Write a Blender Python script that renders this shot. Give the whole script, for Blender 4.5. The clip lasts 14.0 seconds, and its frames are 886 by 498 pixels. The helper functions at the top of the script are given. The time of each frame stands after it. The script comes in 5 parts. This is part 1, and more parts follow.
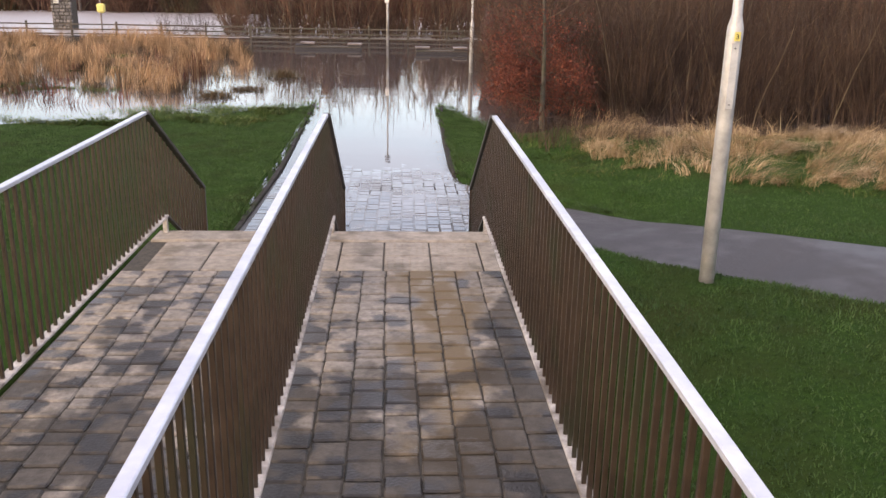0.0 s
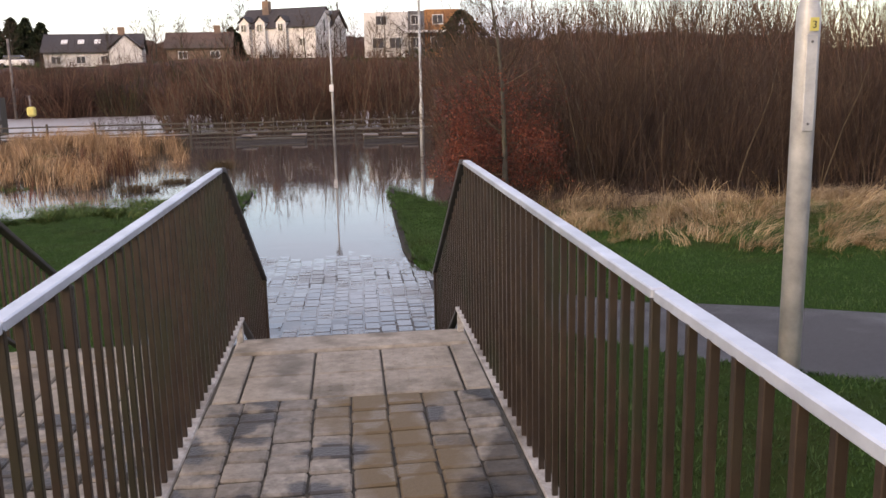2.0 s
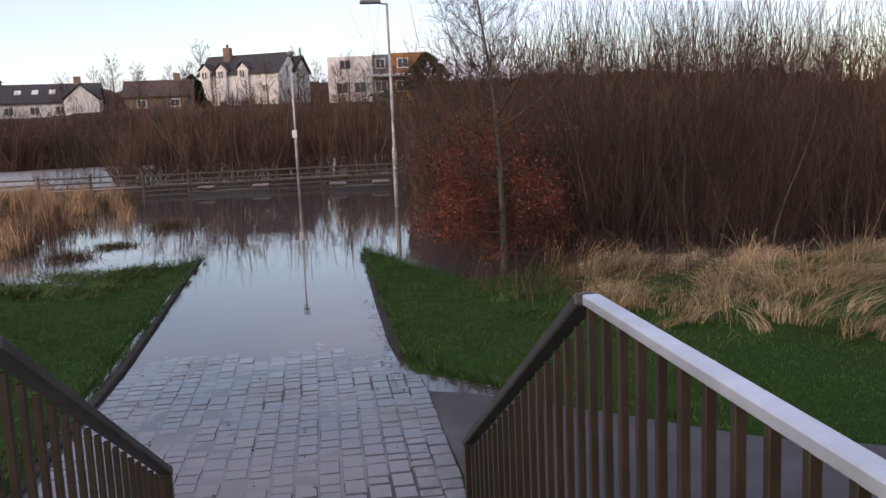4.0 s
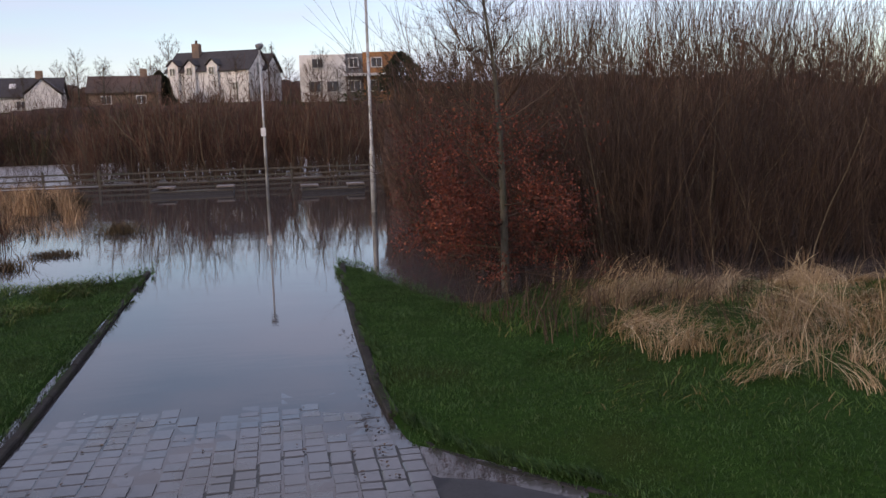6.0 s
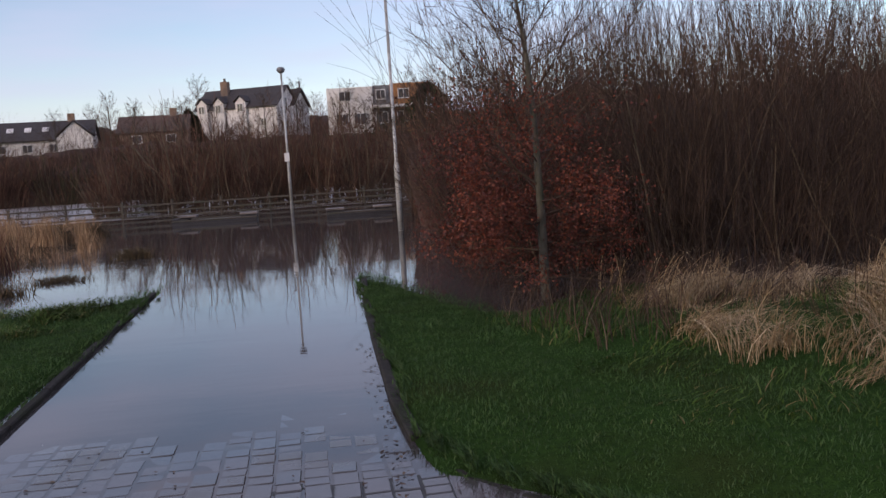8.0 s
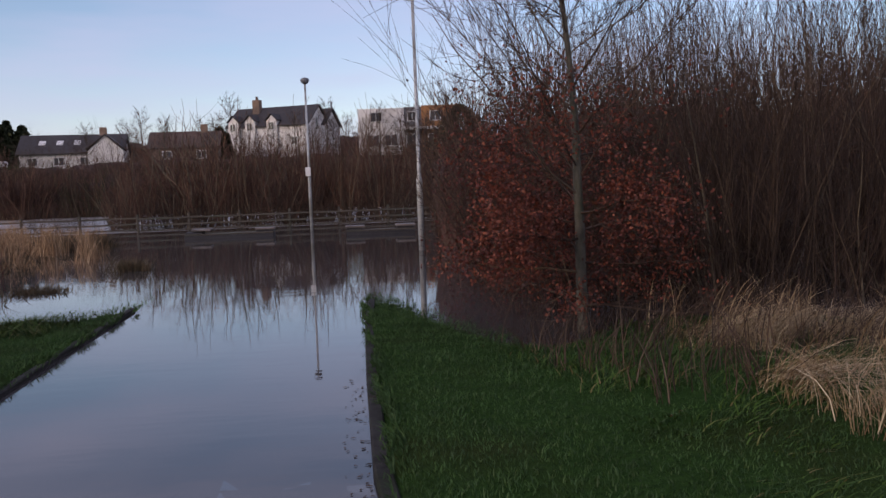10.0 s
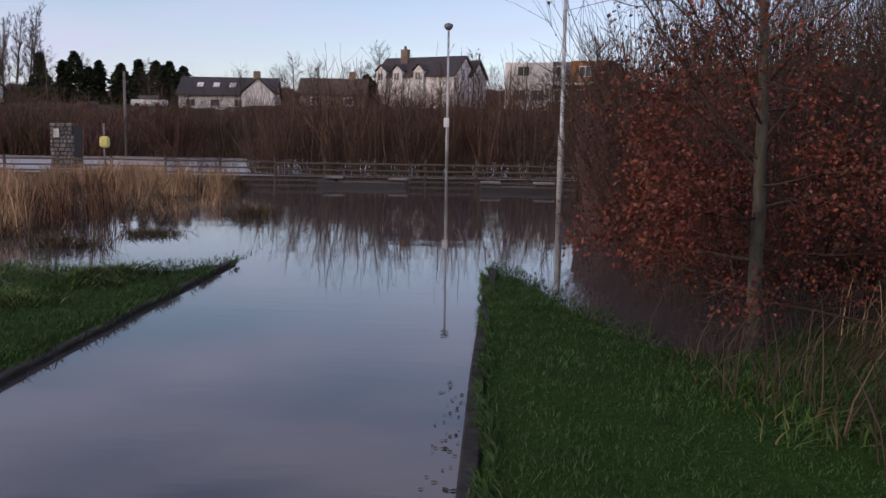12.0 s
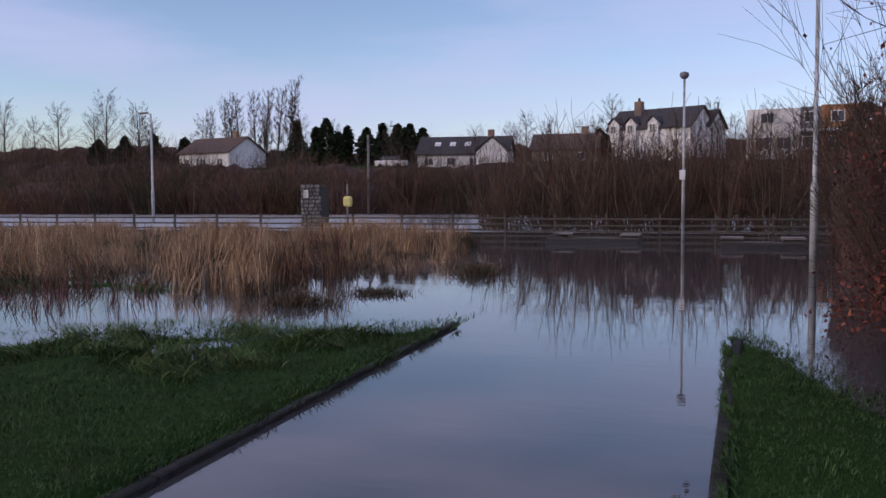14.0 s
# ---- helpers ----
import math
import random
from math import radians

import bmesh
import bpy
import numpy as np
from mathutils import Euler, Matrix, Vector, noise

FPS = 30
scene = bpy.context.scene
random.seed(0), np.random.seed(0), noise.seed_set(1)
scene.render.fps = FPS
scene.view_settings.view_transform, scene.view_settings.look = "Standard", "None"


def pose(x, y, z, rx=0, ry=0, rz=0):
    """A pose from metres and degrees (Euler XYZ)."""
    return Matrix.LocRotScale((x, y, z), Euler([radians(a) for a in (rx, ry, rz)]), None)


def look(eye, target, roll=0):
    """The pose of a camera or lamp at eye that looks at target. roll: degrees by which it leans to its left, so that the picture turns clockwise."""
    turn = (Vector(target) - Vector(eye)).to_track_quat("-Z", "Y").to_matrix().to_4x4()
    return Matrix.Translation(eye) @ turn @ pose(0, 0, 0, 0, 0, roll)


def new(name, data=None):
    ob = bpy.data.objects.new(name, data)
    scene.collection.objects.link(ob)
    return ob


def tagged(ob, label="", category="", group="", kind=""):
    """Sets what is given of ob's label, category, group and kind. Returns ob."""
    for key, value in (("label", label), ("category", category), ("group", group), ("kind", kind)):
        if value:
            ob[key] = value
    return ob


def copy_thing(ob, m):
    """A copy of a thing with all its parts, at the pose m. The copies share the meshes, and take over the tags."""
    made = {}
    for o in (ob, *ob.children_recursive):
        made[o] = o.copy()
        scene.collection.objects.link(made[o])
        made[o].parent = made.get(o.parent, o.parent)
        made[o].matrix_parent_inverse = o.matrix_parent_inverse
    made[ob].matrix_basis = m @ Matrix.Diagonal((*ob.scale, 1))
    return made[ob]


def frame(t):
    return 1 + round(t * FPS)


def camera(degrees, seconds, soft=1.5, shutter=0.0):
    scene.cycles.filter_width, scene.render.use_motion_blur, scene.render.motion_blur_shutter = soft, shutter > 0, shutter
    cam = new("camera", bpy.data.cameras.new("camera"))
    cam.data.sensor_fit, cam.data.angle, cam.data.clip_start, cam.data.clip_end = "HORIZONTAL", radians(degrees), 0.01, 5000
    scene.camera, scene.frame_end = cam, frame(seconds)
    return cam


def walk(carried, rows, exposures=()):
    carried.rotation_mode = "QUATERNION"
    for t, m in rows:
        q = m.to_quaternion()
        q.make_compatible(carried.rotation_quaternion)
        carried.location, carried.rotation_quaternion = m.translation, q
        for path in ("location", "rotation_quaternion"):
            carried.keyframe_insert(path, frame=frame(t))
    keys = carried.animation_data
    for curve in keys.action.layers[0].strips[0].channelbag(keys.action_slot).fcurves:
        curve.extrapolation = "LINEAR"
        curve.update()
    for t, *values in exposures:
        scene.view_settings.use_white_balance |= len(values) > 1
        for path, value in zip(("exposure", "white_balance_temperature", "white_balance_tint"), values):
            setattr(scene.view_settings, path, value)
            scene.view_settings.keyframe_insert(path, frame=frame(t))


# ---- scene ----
cam = camera(54.4, 14.0)
PATH = [
    (0, (-0.103, -7.366, 3.184), (0.001, -5.459, 2.59), 1.1),
    (0.5, (-0.088, -6.92, 2.962), (-0.046, -4.985, 2.459), 0.7),
    (1, (-0.047, -6.441, 2.779), (0.133, -4.511, 2.282), 1.4),
    (1.5, (0.013, -5.805, 2.605), (0.223, -3.862, 2.182), 1.1),
    (2, (0.034, -5.083, 2.564), (0.24, -3.132, 2.178), -1.3),
    (2.5, (0.024, -4.273, 2.539), (0.345, -2.343, 2.123), -2.0),
    (3, (0.023, -3.573, 2.531), (0.318, -1.639, 2.116), -1.5),
    (3.5, (0.037, -2.799, 2.532), (0.331, -0.849, 2.202), -2.0),
    (4, (0.053, -2.056, 2.535), (0.337, -0.098, 2.243), -2.5),
    (6.5, (0.135, 0.502, 2.348), (0.493, 2.448, 2.059), -1.6),
    (7, (0.186, 0.756, 2.182), (0.488, 2.713, 1.906), -2.5),
    (7.5, (0.254, 1.126, 2.023), (0.538, 3.091, 1.779), -3.5),
    (10, (0.705, 3.232, 1.616), (0.924, 5.214, 1.465), -2.1),
    (10.5, (0.753, 3.844, 1.645), (0.941, 5.826, 1.447), -0.1),
    (11, (0.867, 4.161, 1.573), (0.914, 6.147, 1.346), 0.9),
    (11.5, (0.923, 4.514, 1.57), (0.819, 6.499, 1.349), 1.8),
    (12, (0.91, 4.865, 1.58), (0.808, 6.847, 1.332), 0.8),
    (12.5, (0.918, 5.151, 1.583), (0.696, 7.125, 1.35), -0.1),
    (13, (0.891, 5.29, 1.61), (0.557, 7.252, 1.412), -0.5),
    (13.5, (0.889, 5.497, 1.589), (0.444, 7.439, 1.415), -0.9),
    (14, (0.892, 5.485, 1.62), (0.263, 7.379, 1.495), -0.4),
]
EXPOSURES = [
    (0.0, 2.10, 9300, 21),
    (1.5, 1.70, 9000, 21),
    (3.0, 1.48, 8300, 21),
    (4.0, 1.15, 7800, 21),
    (7.0, 0.82, 7500, 21),
    (10.0, 0.54, 7100, 24),
    (11.0, 0.72, 7350, 24),
    (12.0, 0.66, 7300, 24),
    (14.0, 0.50, 6600, 26),
]
walk(cam, [(t, look(eye, target, roll)) for t, eye, target, roll in PATH], EXPOSURES)

# ---- world, sun ----
world = bpy.data.worlds.new("sky")
scene.world = world
world.use_nodes = True
wn, wl = world.node_tree.nodes, world.node_tree.links
for n_ in list(wn):
    wn.remove(n_)
w_out, w_bg = wn.new("ShaderNodeOutputWorld"), wn.new("ShaderNodeBackground")
w_sky = wn.new("ShaderNodeTexSky")
w_sky.sky_type, w_sky.sun_disc = "NISHITA", False
w_sky.sun_elevation, w_sky.sun_rotation = radians(20), radians(229)
w_sky.air_density, w_sky.dust_density, w_sky.ozone_density = 1.0, 0.3, 3.0
w_tc, w_map, w_noise = wn.new("ShaderNodeTexCoord"), wn.new("ShaderNodeMapping"), wn.new("ShaderNodeTexNoise")
w_map.inputs["Scale"].default_value = (1.0, 1.0, 5.5)
w_map.inputs["Location"].default_value = (0.35, 0.1, 0.42)
w_noise.inputs["Scale"].default_value, w_noise.inputs["Detail"].default_value, w_noise.inputs["Roughness"].default_value = 1.5, 5, 0.5
w_ramp, w_mix = wn.new("ShaderNodeValToRGB"), wn.new("ShaderNodeMixRGB")
w_ramp.color_ramp.elements[0].position, w_ramp.color_ramp.elements[1].position = 0.45, 0.68
w_ramp.color_ramp.elements[1].color = (0.85, 0.85, 0.85, 1)
w_mix.inputs["Color2"].default_value = (3.4, 3.9, 5.5, 1)
wl.new(w_tc.outputs["Generated"], w_map.inputs["Vector"])
wl.new(w_map.outputs["Vector"], w_noise.inputs["Vector"])
w_sep, w_east = wn.new("ShaderNodeSeparateXYZ"), wn.new("ShaderNodeMath")
w_east.operation, w_east.inputs[1].default_value = "MULTIPLY_ADD", 0.14
wl.new(w_tc.outputs["Generated"], w_sep.inputs["Vector"])
wl.new(w_sep.outputs["X"], w_east.inputs[0])
wl.new(w_noise.outputs["Fac"], w_east.inputs[2])
w_high = wn.new("ShaderNodeMath")
w_high.operation, w_high.inputs[1].default_value = "MULTIPLY_ADD", 0.26
wl.new(w_sep.outputs["Z"], w_high.inputs[0])
wl.new(w_east.outputs[0], w_high.inputs[2])
wl.new(w_high.outputs[0], w_ramp.inputs["Fac"])
wl.new(w_ramp.outputs["Color"], w_mix.inputs["Fac"])
wl.new(w_sky.outputs["Color"], w_mix.inputs["Color1"])
wl.new(w_mix.outputs["Color"], w_bg.inputs["Color"])
w_bg.inputs["Strength"].default_value = 0.11
wl.new(w_bg.outputs["Background"], w_out.inputs["Surface"])
sun = new("sun", bpy.data.lights.new("sun", "SUN"))
sun.data.energy, sun.data.angle, sun.data.color = 0.8, radians(12), (1.0, 0.86, 0.72)
sun.matrix_world = look((-40, -34.8, 19.3), (0, 0, 0))


# ---- materials ----
def mat(name, c1, c2, scale=6.0, rough=0.8, bump=0.2, big=0.7, c3=None, metal=0.0, spec=0.5, stretch=(1, 1, 1), vary=0.0, bigpos=(0.5, 0.68), rough2=None, world_space=True, fine=14.0, dist=0.01):
    """Two-scale noise: grain between c1 and c2, broad stains of c3."""
    m = bpy.data.materials.new(name)
    m.use_nodes = True
    n, l = m.node_tree.nodes, m.node_tree.links
    b = n["Principled BSDF"]
    if world_space:
        src = n.new("ShaderNodeNewGeometry").outputs["Position"]
    else:
        src = n.new("ShaderNodeTexCoord").outputs["Object"]
    mp = n.new("ShaderNodeMapping")
    mp.inputs["Scale"].default_value = stretch
    l.new(src, mp.inputs["Vector"])
    t1 = n.new("ShaderNodeTexNoise")
    t1.inputs["Scale"].default_value, t1.inputs["Detail"].default_value, t1.inputs["Roughness"].default_value = scale, 6, 0.65
    l.new(mp.outputs["Vector"], t1.inputs["Vector"])
    r1 = n.new("ShaderNodeValToRGB")
    r1.color_ramp.elements[0].position, r1.color_ramp.elements[1].position = 0.32, 0.68
    r1.color_ramp.elements[0].color, r1.color_ramp.elements[1].color = (*c1, 1), (*c2, 1)
    l.new(t1.outputs["Fac"], r1.inputs["Fac"])
    col = r1.outputs["Color"]
    t2 = n.new("ShaderNodeTexNoise")
    t2.inputs["Scale"].default_value, t2.inputs["Detail"].default_value = big, 4
    l.new(src, t2.inputs["Vector"])
    r2 = n.new("ShaderNodeValToRGB")
    r2.color_ramp.elements[0].position, r2.color_ramp.elements[1].position = bigpos
    l.new(t2.outputs["Fac"], r2.inputs["Fac"])
    if c3:
        mx = n.new("ShaderNodeMixRGB")
        mx.inputs["Color2"].default_value = (*c3, 1)
        l.new(r2.outputs["Color"], mx.inputs["Fac"])
        l.new(col, mx.inputs["Color1"])
        col = mx.outputs["Color"]
    if vary:
        oi, hs, mr = n.new("ShaderNodeObjectInfo"), n.new("ShaderNodeHueSaturation"), n.new("ShaderNodeMapRange")
        mr.inputs["To Min"].default_value, mr.inputs["To Max"].default_value = 1 - vary, 1 + vary
        l.new(oi.outputs["Random"], mr.inputs["Value"])
        l.new(mr.outputs["Result"], hs.inputs["Value"])
        l.new(col, hs.inputs["Color"])
        col = hs.outputs["Color"]
    l.new(col, b.inputs["Base Color"])
    b.inputs["Roughness"].default_value, b.inputs["Metallic"].default_value = rough, metal
    b.inputs["Specular IOR Level"].default_value = spec
    if rough2 is not None:
        mr2 = n.new("ShaderNodeMapRange")
        mr2.inputs["To Min"].default_value, mr2.inputs["To Max"].default_value = rough, rough2
        l.new(r2.outputs["Color"], mr2.inputs["Value"])
        l.new(mr2.outputs["Result"], b.inputs["Roughness"])
    if bump:
        t3, bp = n.new("ShaderNodeTexNoise"), n.new("ShaderNodeBump")
        t3.inputs["Scale"].default_value, t3.inputs["Detail"].default_value = scale * fine / 4, 5
        l.new(mp.outputs["Vector"], t3.inputs["Vector"])
        l.new(t3.outputs["Fac"], bp.inputs["Height"])
        bp.inputs["Strength"].default_value, bp.inputs["Distance"].default_value = bump, dist
        l.new(bp.outputs["Normal"], b.inputs["Normal"])
    return m


def island_mat(name, c1, c2, rough=0.8, c3=None, patch=0.9):
    """Blades and twigs: colour by Random Per Island between two or three tones."""
    m = bpy.data.materials.new(name)
    m.use_nodes = True
    n, l = m.node_tree.nodes, m.node_tree.links
    b = n["Principled BSDF"]
    g, r = n.new("ShaderNodeNewGeometry"), n.new("ShaderNodeValToRGB")
    r.color_ramp.elements[0].color, r.color_ramp.elements[1].color = (*c1, 1), (*c2, 1)
    if c3:
        e = r.color_ramp.elements.new(0.8)
        e.color = (*c2, 1)
        r.color_ramp.elements[-1].color = (*c3, 1)
    l.new(g.outputs["Random Per Island"], r.inputs["Fac"])
    t = n.new("ShaderNodeTexNoise")
    t.inputs["Scale"].default_value, t.inputs["Detail"].default_value = patch, 4
    l.new(g.outputs["Position"], t.inputs["Vector"])
    hs, mr = n.new("ShaderNodeHueSaturation"), n.new("ShaderNodeMapRange")
    mr.inputs["From Min"].default_value, mr.inputs["From Max"].default_value = 0.3, 0.7
    mr.inputs["To Min"].default_value, mr.inputs["To Max"].default_value = 0.6, 1.35
    l.new(t.outputs["Fac"], mr.inputs["Value"])
    l.new(mr.outputs["Result"], hs.inputs["Value"])
    l.new(r.outputs["Color"], hs.inputs["Color"])
    l.new(hs.outputs["Color"], b.inputs["Base Color"])
    b.inputs["Roughness"].default_value = rough
    b.inputs["Specular IOR Level"].default_value = 0.25
    return m


def water_mat(name, color, rough, layers, strength):
    """Opaque silty water: gloss with ripples at several scales."""
    m = bpy.data.materials.new(name)
    m.use_nodes = True
    n, l = m.node_tree.nodes, m.node_tree.links
    b = n["Principled BSDF"]
    b.inputs["Base Color"].default_value = (*color, 1)
    b.inputs["Roughness"].default_value, b.inputs["IOR"].default_value = rough, 1.5
    g = n.new("ShaderNodeNewGeometry")
    last = None
    for sx, sy, height in layers:
        mp, t, bp = n.new("ShaderNodeMapping"), n.new("ShaderNodeTexNoise"), n.new("ShaderNodeBump")
        mp.inputs["Scale"].default_value = (sx, sy, 1)
        mp.inputs["Rotation"].default_value = (0, 0, 0.2)
        t.inputs["Scale"].default_value, t.inputs["Detail"].default_value = 1.0, 3
        l.new(g.outputs["Position"], mp.inputs["Vector"])
        l.new(mp.outputs["Vector"], t.inputs["Vector"])
        l.new(t.outputs["Fac"], bp.inputs["Height"])
        bp.inputs["Strength"].default_value, bp.inputs["Distance"].default_value = strength, height
        if last:
            l.new(last, bp.inputs["Normal"])
        last = bp.outputs["Normal"]
    l.new(last, b.inputs["Normal"])
    return m


def sett_mat():
    """Pale setts with dark damp blotches and an ochre muddy trail along the ramp."""
    m = mat("weathered_stone_sett", (0.13, 0.112, 0.09), (0.275, 0.24, 0.20), 16, 0.75, 0.5, 4.6, (0.042, 0.037, 0.034), vary=0.26, bigpos=(0.50, 0.57), rough2=0.42)
    n, l = m.node_tree.nodes, m.node_tree.links
    b = n["Principled BSDF"]
    g, sep, t = n.new("ShaderNodeNewGeometry"), n.new("ShaderNodeSeparateXYZ"), n.new("ShaderNodeTexNoise")
    t.inputs["Scale"].default_value, t.inputs["Detail"].default_value = 2.4, 4
    l.new(g.outputs["Position"], sep.inputs["Vector"])
    l.new(g.outputs["Position"], t.inputs["Vector"])
    off, ab, add, ramp = n.new("ShaderNodeMath"), n.new("ShaderNodeMath"), n.new("ShaderNodeMath"), n.new("ShaderNodeMapRange")
    off.operation, off.inputs[1].default_value = "SUBTRACT", 0.20
    ab.operation = "ABSOLUTE"
    add.operation = "ADD"
    ramp.inputs["From Min"].default_value, ramp.inputs["From Max"].default_value = 0.78, 0.60
    l.new(sep.outputs["X"], off.inputs[0])
    l.new(off.outputs[0], ab.inputs[0])
    l.new(ab.outputs[0], add.inputs[0])
    l.new(t.outputs["Fac"], add.inputs[1])
    l.new(add.outputs[0], ramp.inputs["Value"])
    mx = n.new("ShaderNodeMixRGB")
    mx.inputs["Color2"].default_value = (0.13, 0.092, 0.05, 1)
    old = b.inputs["Base Color"].links[0].from_socket
    l.new(old, mx.inputs["Color1"])
    l.new(ramp.outputs["Result"], mx.inputs["Fac"])
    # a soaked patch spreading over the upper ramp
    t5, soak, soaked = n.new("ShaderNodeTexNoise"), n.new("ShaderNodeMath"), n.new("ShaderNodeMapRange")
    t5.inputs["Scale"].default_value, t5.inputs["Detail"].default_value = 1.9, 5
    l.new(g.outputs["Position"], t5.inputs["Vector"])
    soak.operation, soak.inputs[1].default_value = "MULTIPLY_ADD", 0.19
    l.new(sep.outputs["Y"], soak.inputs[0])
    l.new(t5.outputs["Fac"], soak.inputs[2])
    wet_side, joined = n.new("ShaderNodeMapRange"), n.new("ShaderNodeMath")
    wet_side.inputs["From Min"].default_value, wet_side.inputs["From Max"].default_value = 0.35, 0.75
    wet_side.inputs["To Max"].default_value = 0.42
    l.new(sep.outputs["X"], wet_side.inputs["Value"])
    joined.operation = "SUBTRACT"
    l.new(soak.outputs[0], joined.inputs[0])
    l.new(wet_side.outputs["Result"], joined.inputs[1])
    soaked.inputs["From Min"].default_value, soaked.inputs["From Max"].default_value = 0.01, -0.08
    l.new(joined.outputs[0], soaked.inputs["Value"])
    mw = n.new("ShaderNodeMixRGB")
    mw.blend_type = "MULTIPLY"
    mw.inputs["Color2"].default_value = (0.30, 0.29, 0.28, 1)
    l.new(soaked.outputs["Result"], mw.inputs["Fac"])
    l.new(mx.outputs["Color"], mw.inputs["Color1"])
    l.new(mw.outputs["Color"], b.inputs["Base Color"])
    return m


M_soil = mat("wet_soil_turf", (0.012, 0.032, 0.007), (0.028, 0.064, 0.013), 22, 0.95, 0.8, 0.7, (0.026, 0.038, 0.010), dist=0.03, spec=0.04)
M_water = water_mat("still_flood_water", (0.055, 0.050, 0.050), 0.012, [(0.4, 1.3, 0.004), (3.0, 9.0, 0.0011)], 0.5)
M_river = water_mat("rough_river_water", (0.34, 0.32, 0.32), 0.28, [(0.5, 1.6, 0.10), (2.0, 6.0, 0.02)], 0.8)
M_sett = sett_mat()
M_wet = mat("wet_stone_sett", (0.022, 0.022, 0.025), (0.058, 0.058, 0.062), 14, 0.06, 0.20, 1.1, (0.052, 0.047, 0.043), vary=0.16, bigpos=(0.46, 0.62), rough2=0.34, dist=0.003)
M_wet.node_tree.nodes["Principled BSDF"].inputs["Coat Weight"].default_value = 0.4
M_wet.node_tree.nodes["Principled BSDF"].inputs["Coat Roughness"].default_value = 0.06
M_joint = mat("muddy_joint", (0.02, 0.018, 0.014), (0.06, 0.05, 0.035), 30, 0.9, 0.4)
M_wetjoint = mat("wet_muddy_joint", (0.012, 0.011, 0.010), (0.03, 0.027, 0.024), 30, 0.55, 0.2, dist=0.002)
M_slab = mat("concrete_slab", (0.20, 0.17, 0.135), (0.33, 0.285, 0.23), 14, 0.75, 0.5, 4.2, (0.12, 0.10, 0.075), vary=0.10, bigpos=(0.48, 0.70))
M_kerb = mat("concrete_kerb", (0.016, 0.015, 0.014), (0.045, 0.041, 0.038), 12, 0.9, 0.5, 1.5, (0.018, 0.022, 0.01), spec=0.15)
M_asph = mat("wet_asphalt", (0.016, 0.016, 0.018), (0.038, 0.037, 0.040), 40, 0.72, 0.5, 1.2, (0.022, 0.021, 0.025), rough2=0.42, bigpos=(0.4, 0.62), dist=0.004)
M_brown = mat("brown_painted_bar", (0.020, 0.012, 0.008), (0.042, 0.027, 0.018), 9, 0.40, 0.15, 2.0, (0.022, 0.021, 0.011))
M_cap = mat("galvanised_cap", (0.37, 0.40, 0.46), (0.54, 0.58, 0.65), 6, 0.38, 0.1, 1.2, (0.32, 0.345, 0.39), metal=0.35)
M_capdark = mat("dark_painted_cap", (0.02, 0.02, 0.018), (0.05, 0.045, 0.04), 6, 0.5, 0.1)
M_railbot = mat("worn_pale_rail", (0.20, 0.18, 0.16), (0.50, 0.47, 0.43), 18, 0.6, 0.3, 3.0, (0.10, 0.08, 0.06))
M_galv = mat("galvanised_steel", (0.30, 0.30, 0.30), (0.50, 0.50, 0.49), 7, 0.5, 0.15, 2.5, (0.26, 0.25, 0.22), metal=0.25)
M_grey = mat("grey_lamp_metal", (0.10, 0.10, 0.11), (0.18, 0.18, 0.19), 8, 0.5, 0.1)
M_yellow = mat("yellow_plastic", (0.50, 0.43, 0.11), (0.60, 0.53, 0.18), 8, 0.5, 0.05)
M_black = mat("black_ink", (0.01, 0.01, 0.01), (0.02, 0.02, 0.02), 8, 0.6, 0.0)
M_wood = mat("weathered_timber", (0.035, 0.027, 0.02), (0.095, 0.078, 0.06), 8, 0.8, 0.4, 1.0, (0.05, 0.05, 0.035), stretch=(1, 6, 6))
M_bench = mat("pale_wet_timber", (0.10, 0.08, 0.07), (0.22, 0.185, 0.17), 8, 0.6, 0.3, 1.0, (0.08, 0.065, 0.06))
# bench timber again with shade put into the colour, for the upright faces
M_benchshade = mat("shaded_wet_timber", (0.012, 0.01, 0.012), (0.03, 0.026, 0.028), 8, 0.6, 0.3, 1.0)
M_rubble = mat("rubble_stone", (0.055, 0.05, 0.047), (0.20, 0.185, 0.17), 5, 0.85, 0.6, 2.0, (0.08, 0.075, 0.07), vary=0.35)
M_bark = mat("grey_bark", (0.045, 0.04, 0.03), (0.12, 0.105, 0.08), 14, 0.9, 0.7, 2.0, (0.03, 0.035, 0.015), stretch=(1, 1, 0.3))
M_twig = island_mat("brown_twigs", (0.030, 0.018, 0.013), (0.075, 0.046, 0.032), 0.8, (0.13, 0.092, 0.058))
M_twigfar = island_mat("far_twigs", (0.060, 0.030, 0.021), (0.128, 0.066, 0.046), 0.85, (0.23, 0.135, 0.085))
M_stem = mat("pale_willow_stem", (0.07, 0.052, 0.032), (0.16, 0.12, 0.075), 12, 0.8, 0.3, 1.5, (0.07, 0.055, 0.035), stretch=(1, 1, 0.3))
M_hedge = mat("far_scrub_mass", (0.032, 0.016, 0.012), (0.092, 0.046, 0.033), 1.6, 0.95, 0.9, 0.12, (0.075, 0.036, 0.016), stretch=(1, 1, 0.35), dist=0.3)
M_russet = island_mat("russet_beech_leaf", (0.06, 0.015, 0.010), (0.145, 0.034, 0.018), 0.6, (0.25, 0.08, 0.045))
M_maroon = island_mat("maroon_leaf", (0.045, 0.010, 0.009), (0.098, 0.022, 0.017), 0.7, (0.15, 0.042, 0.028))
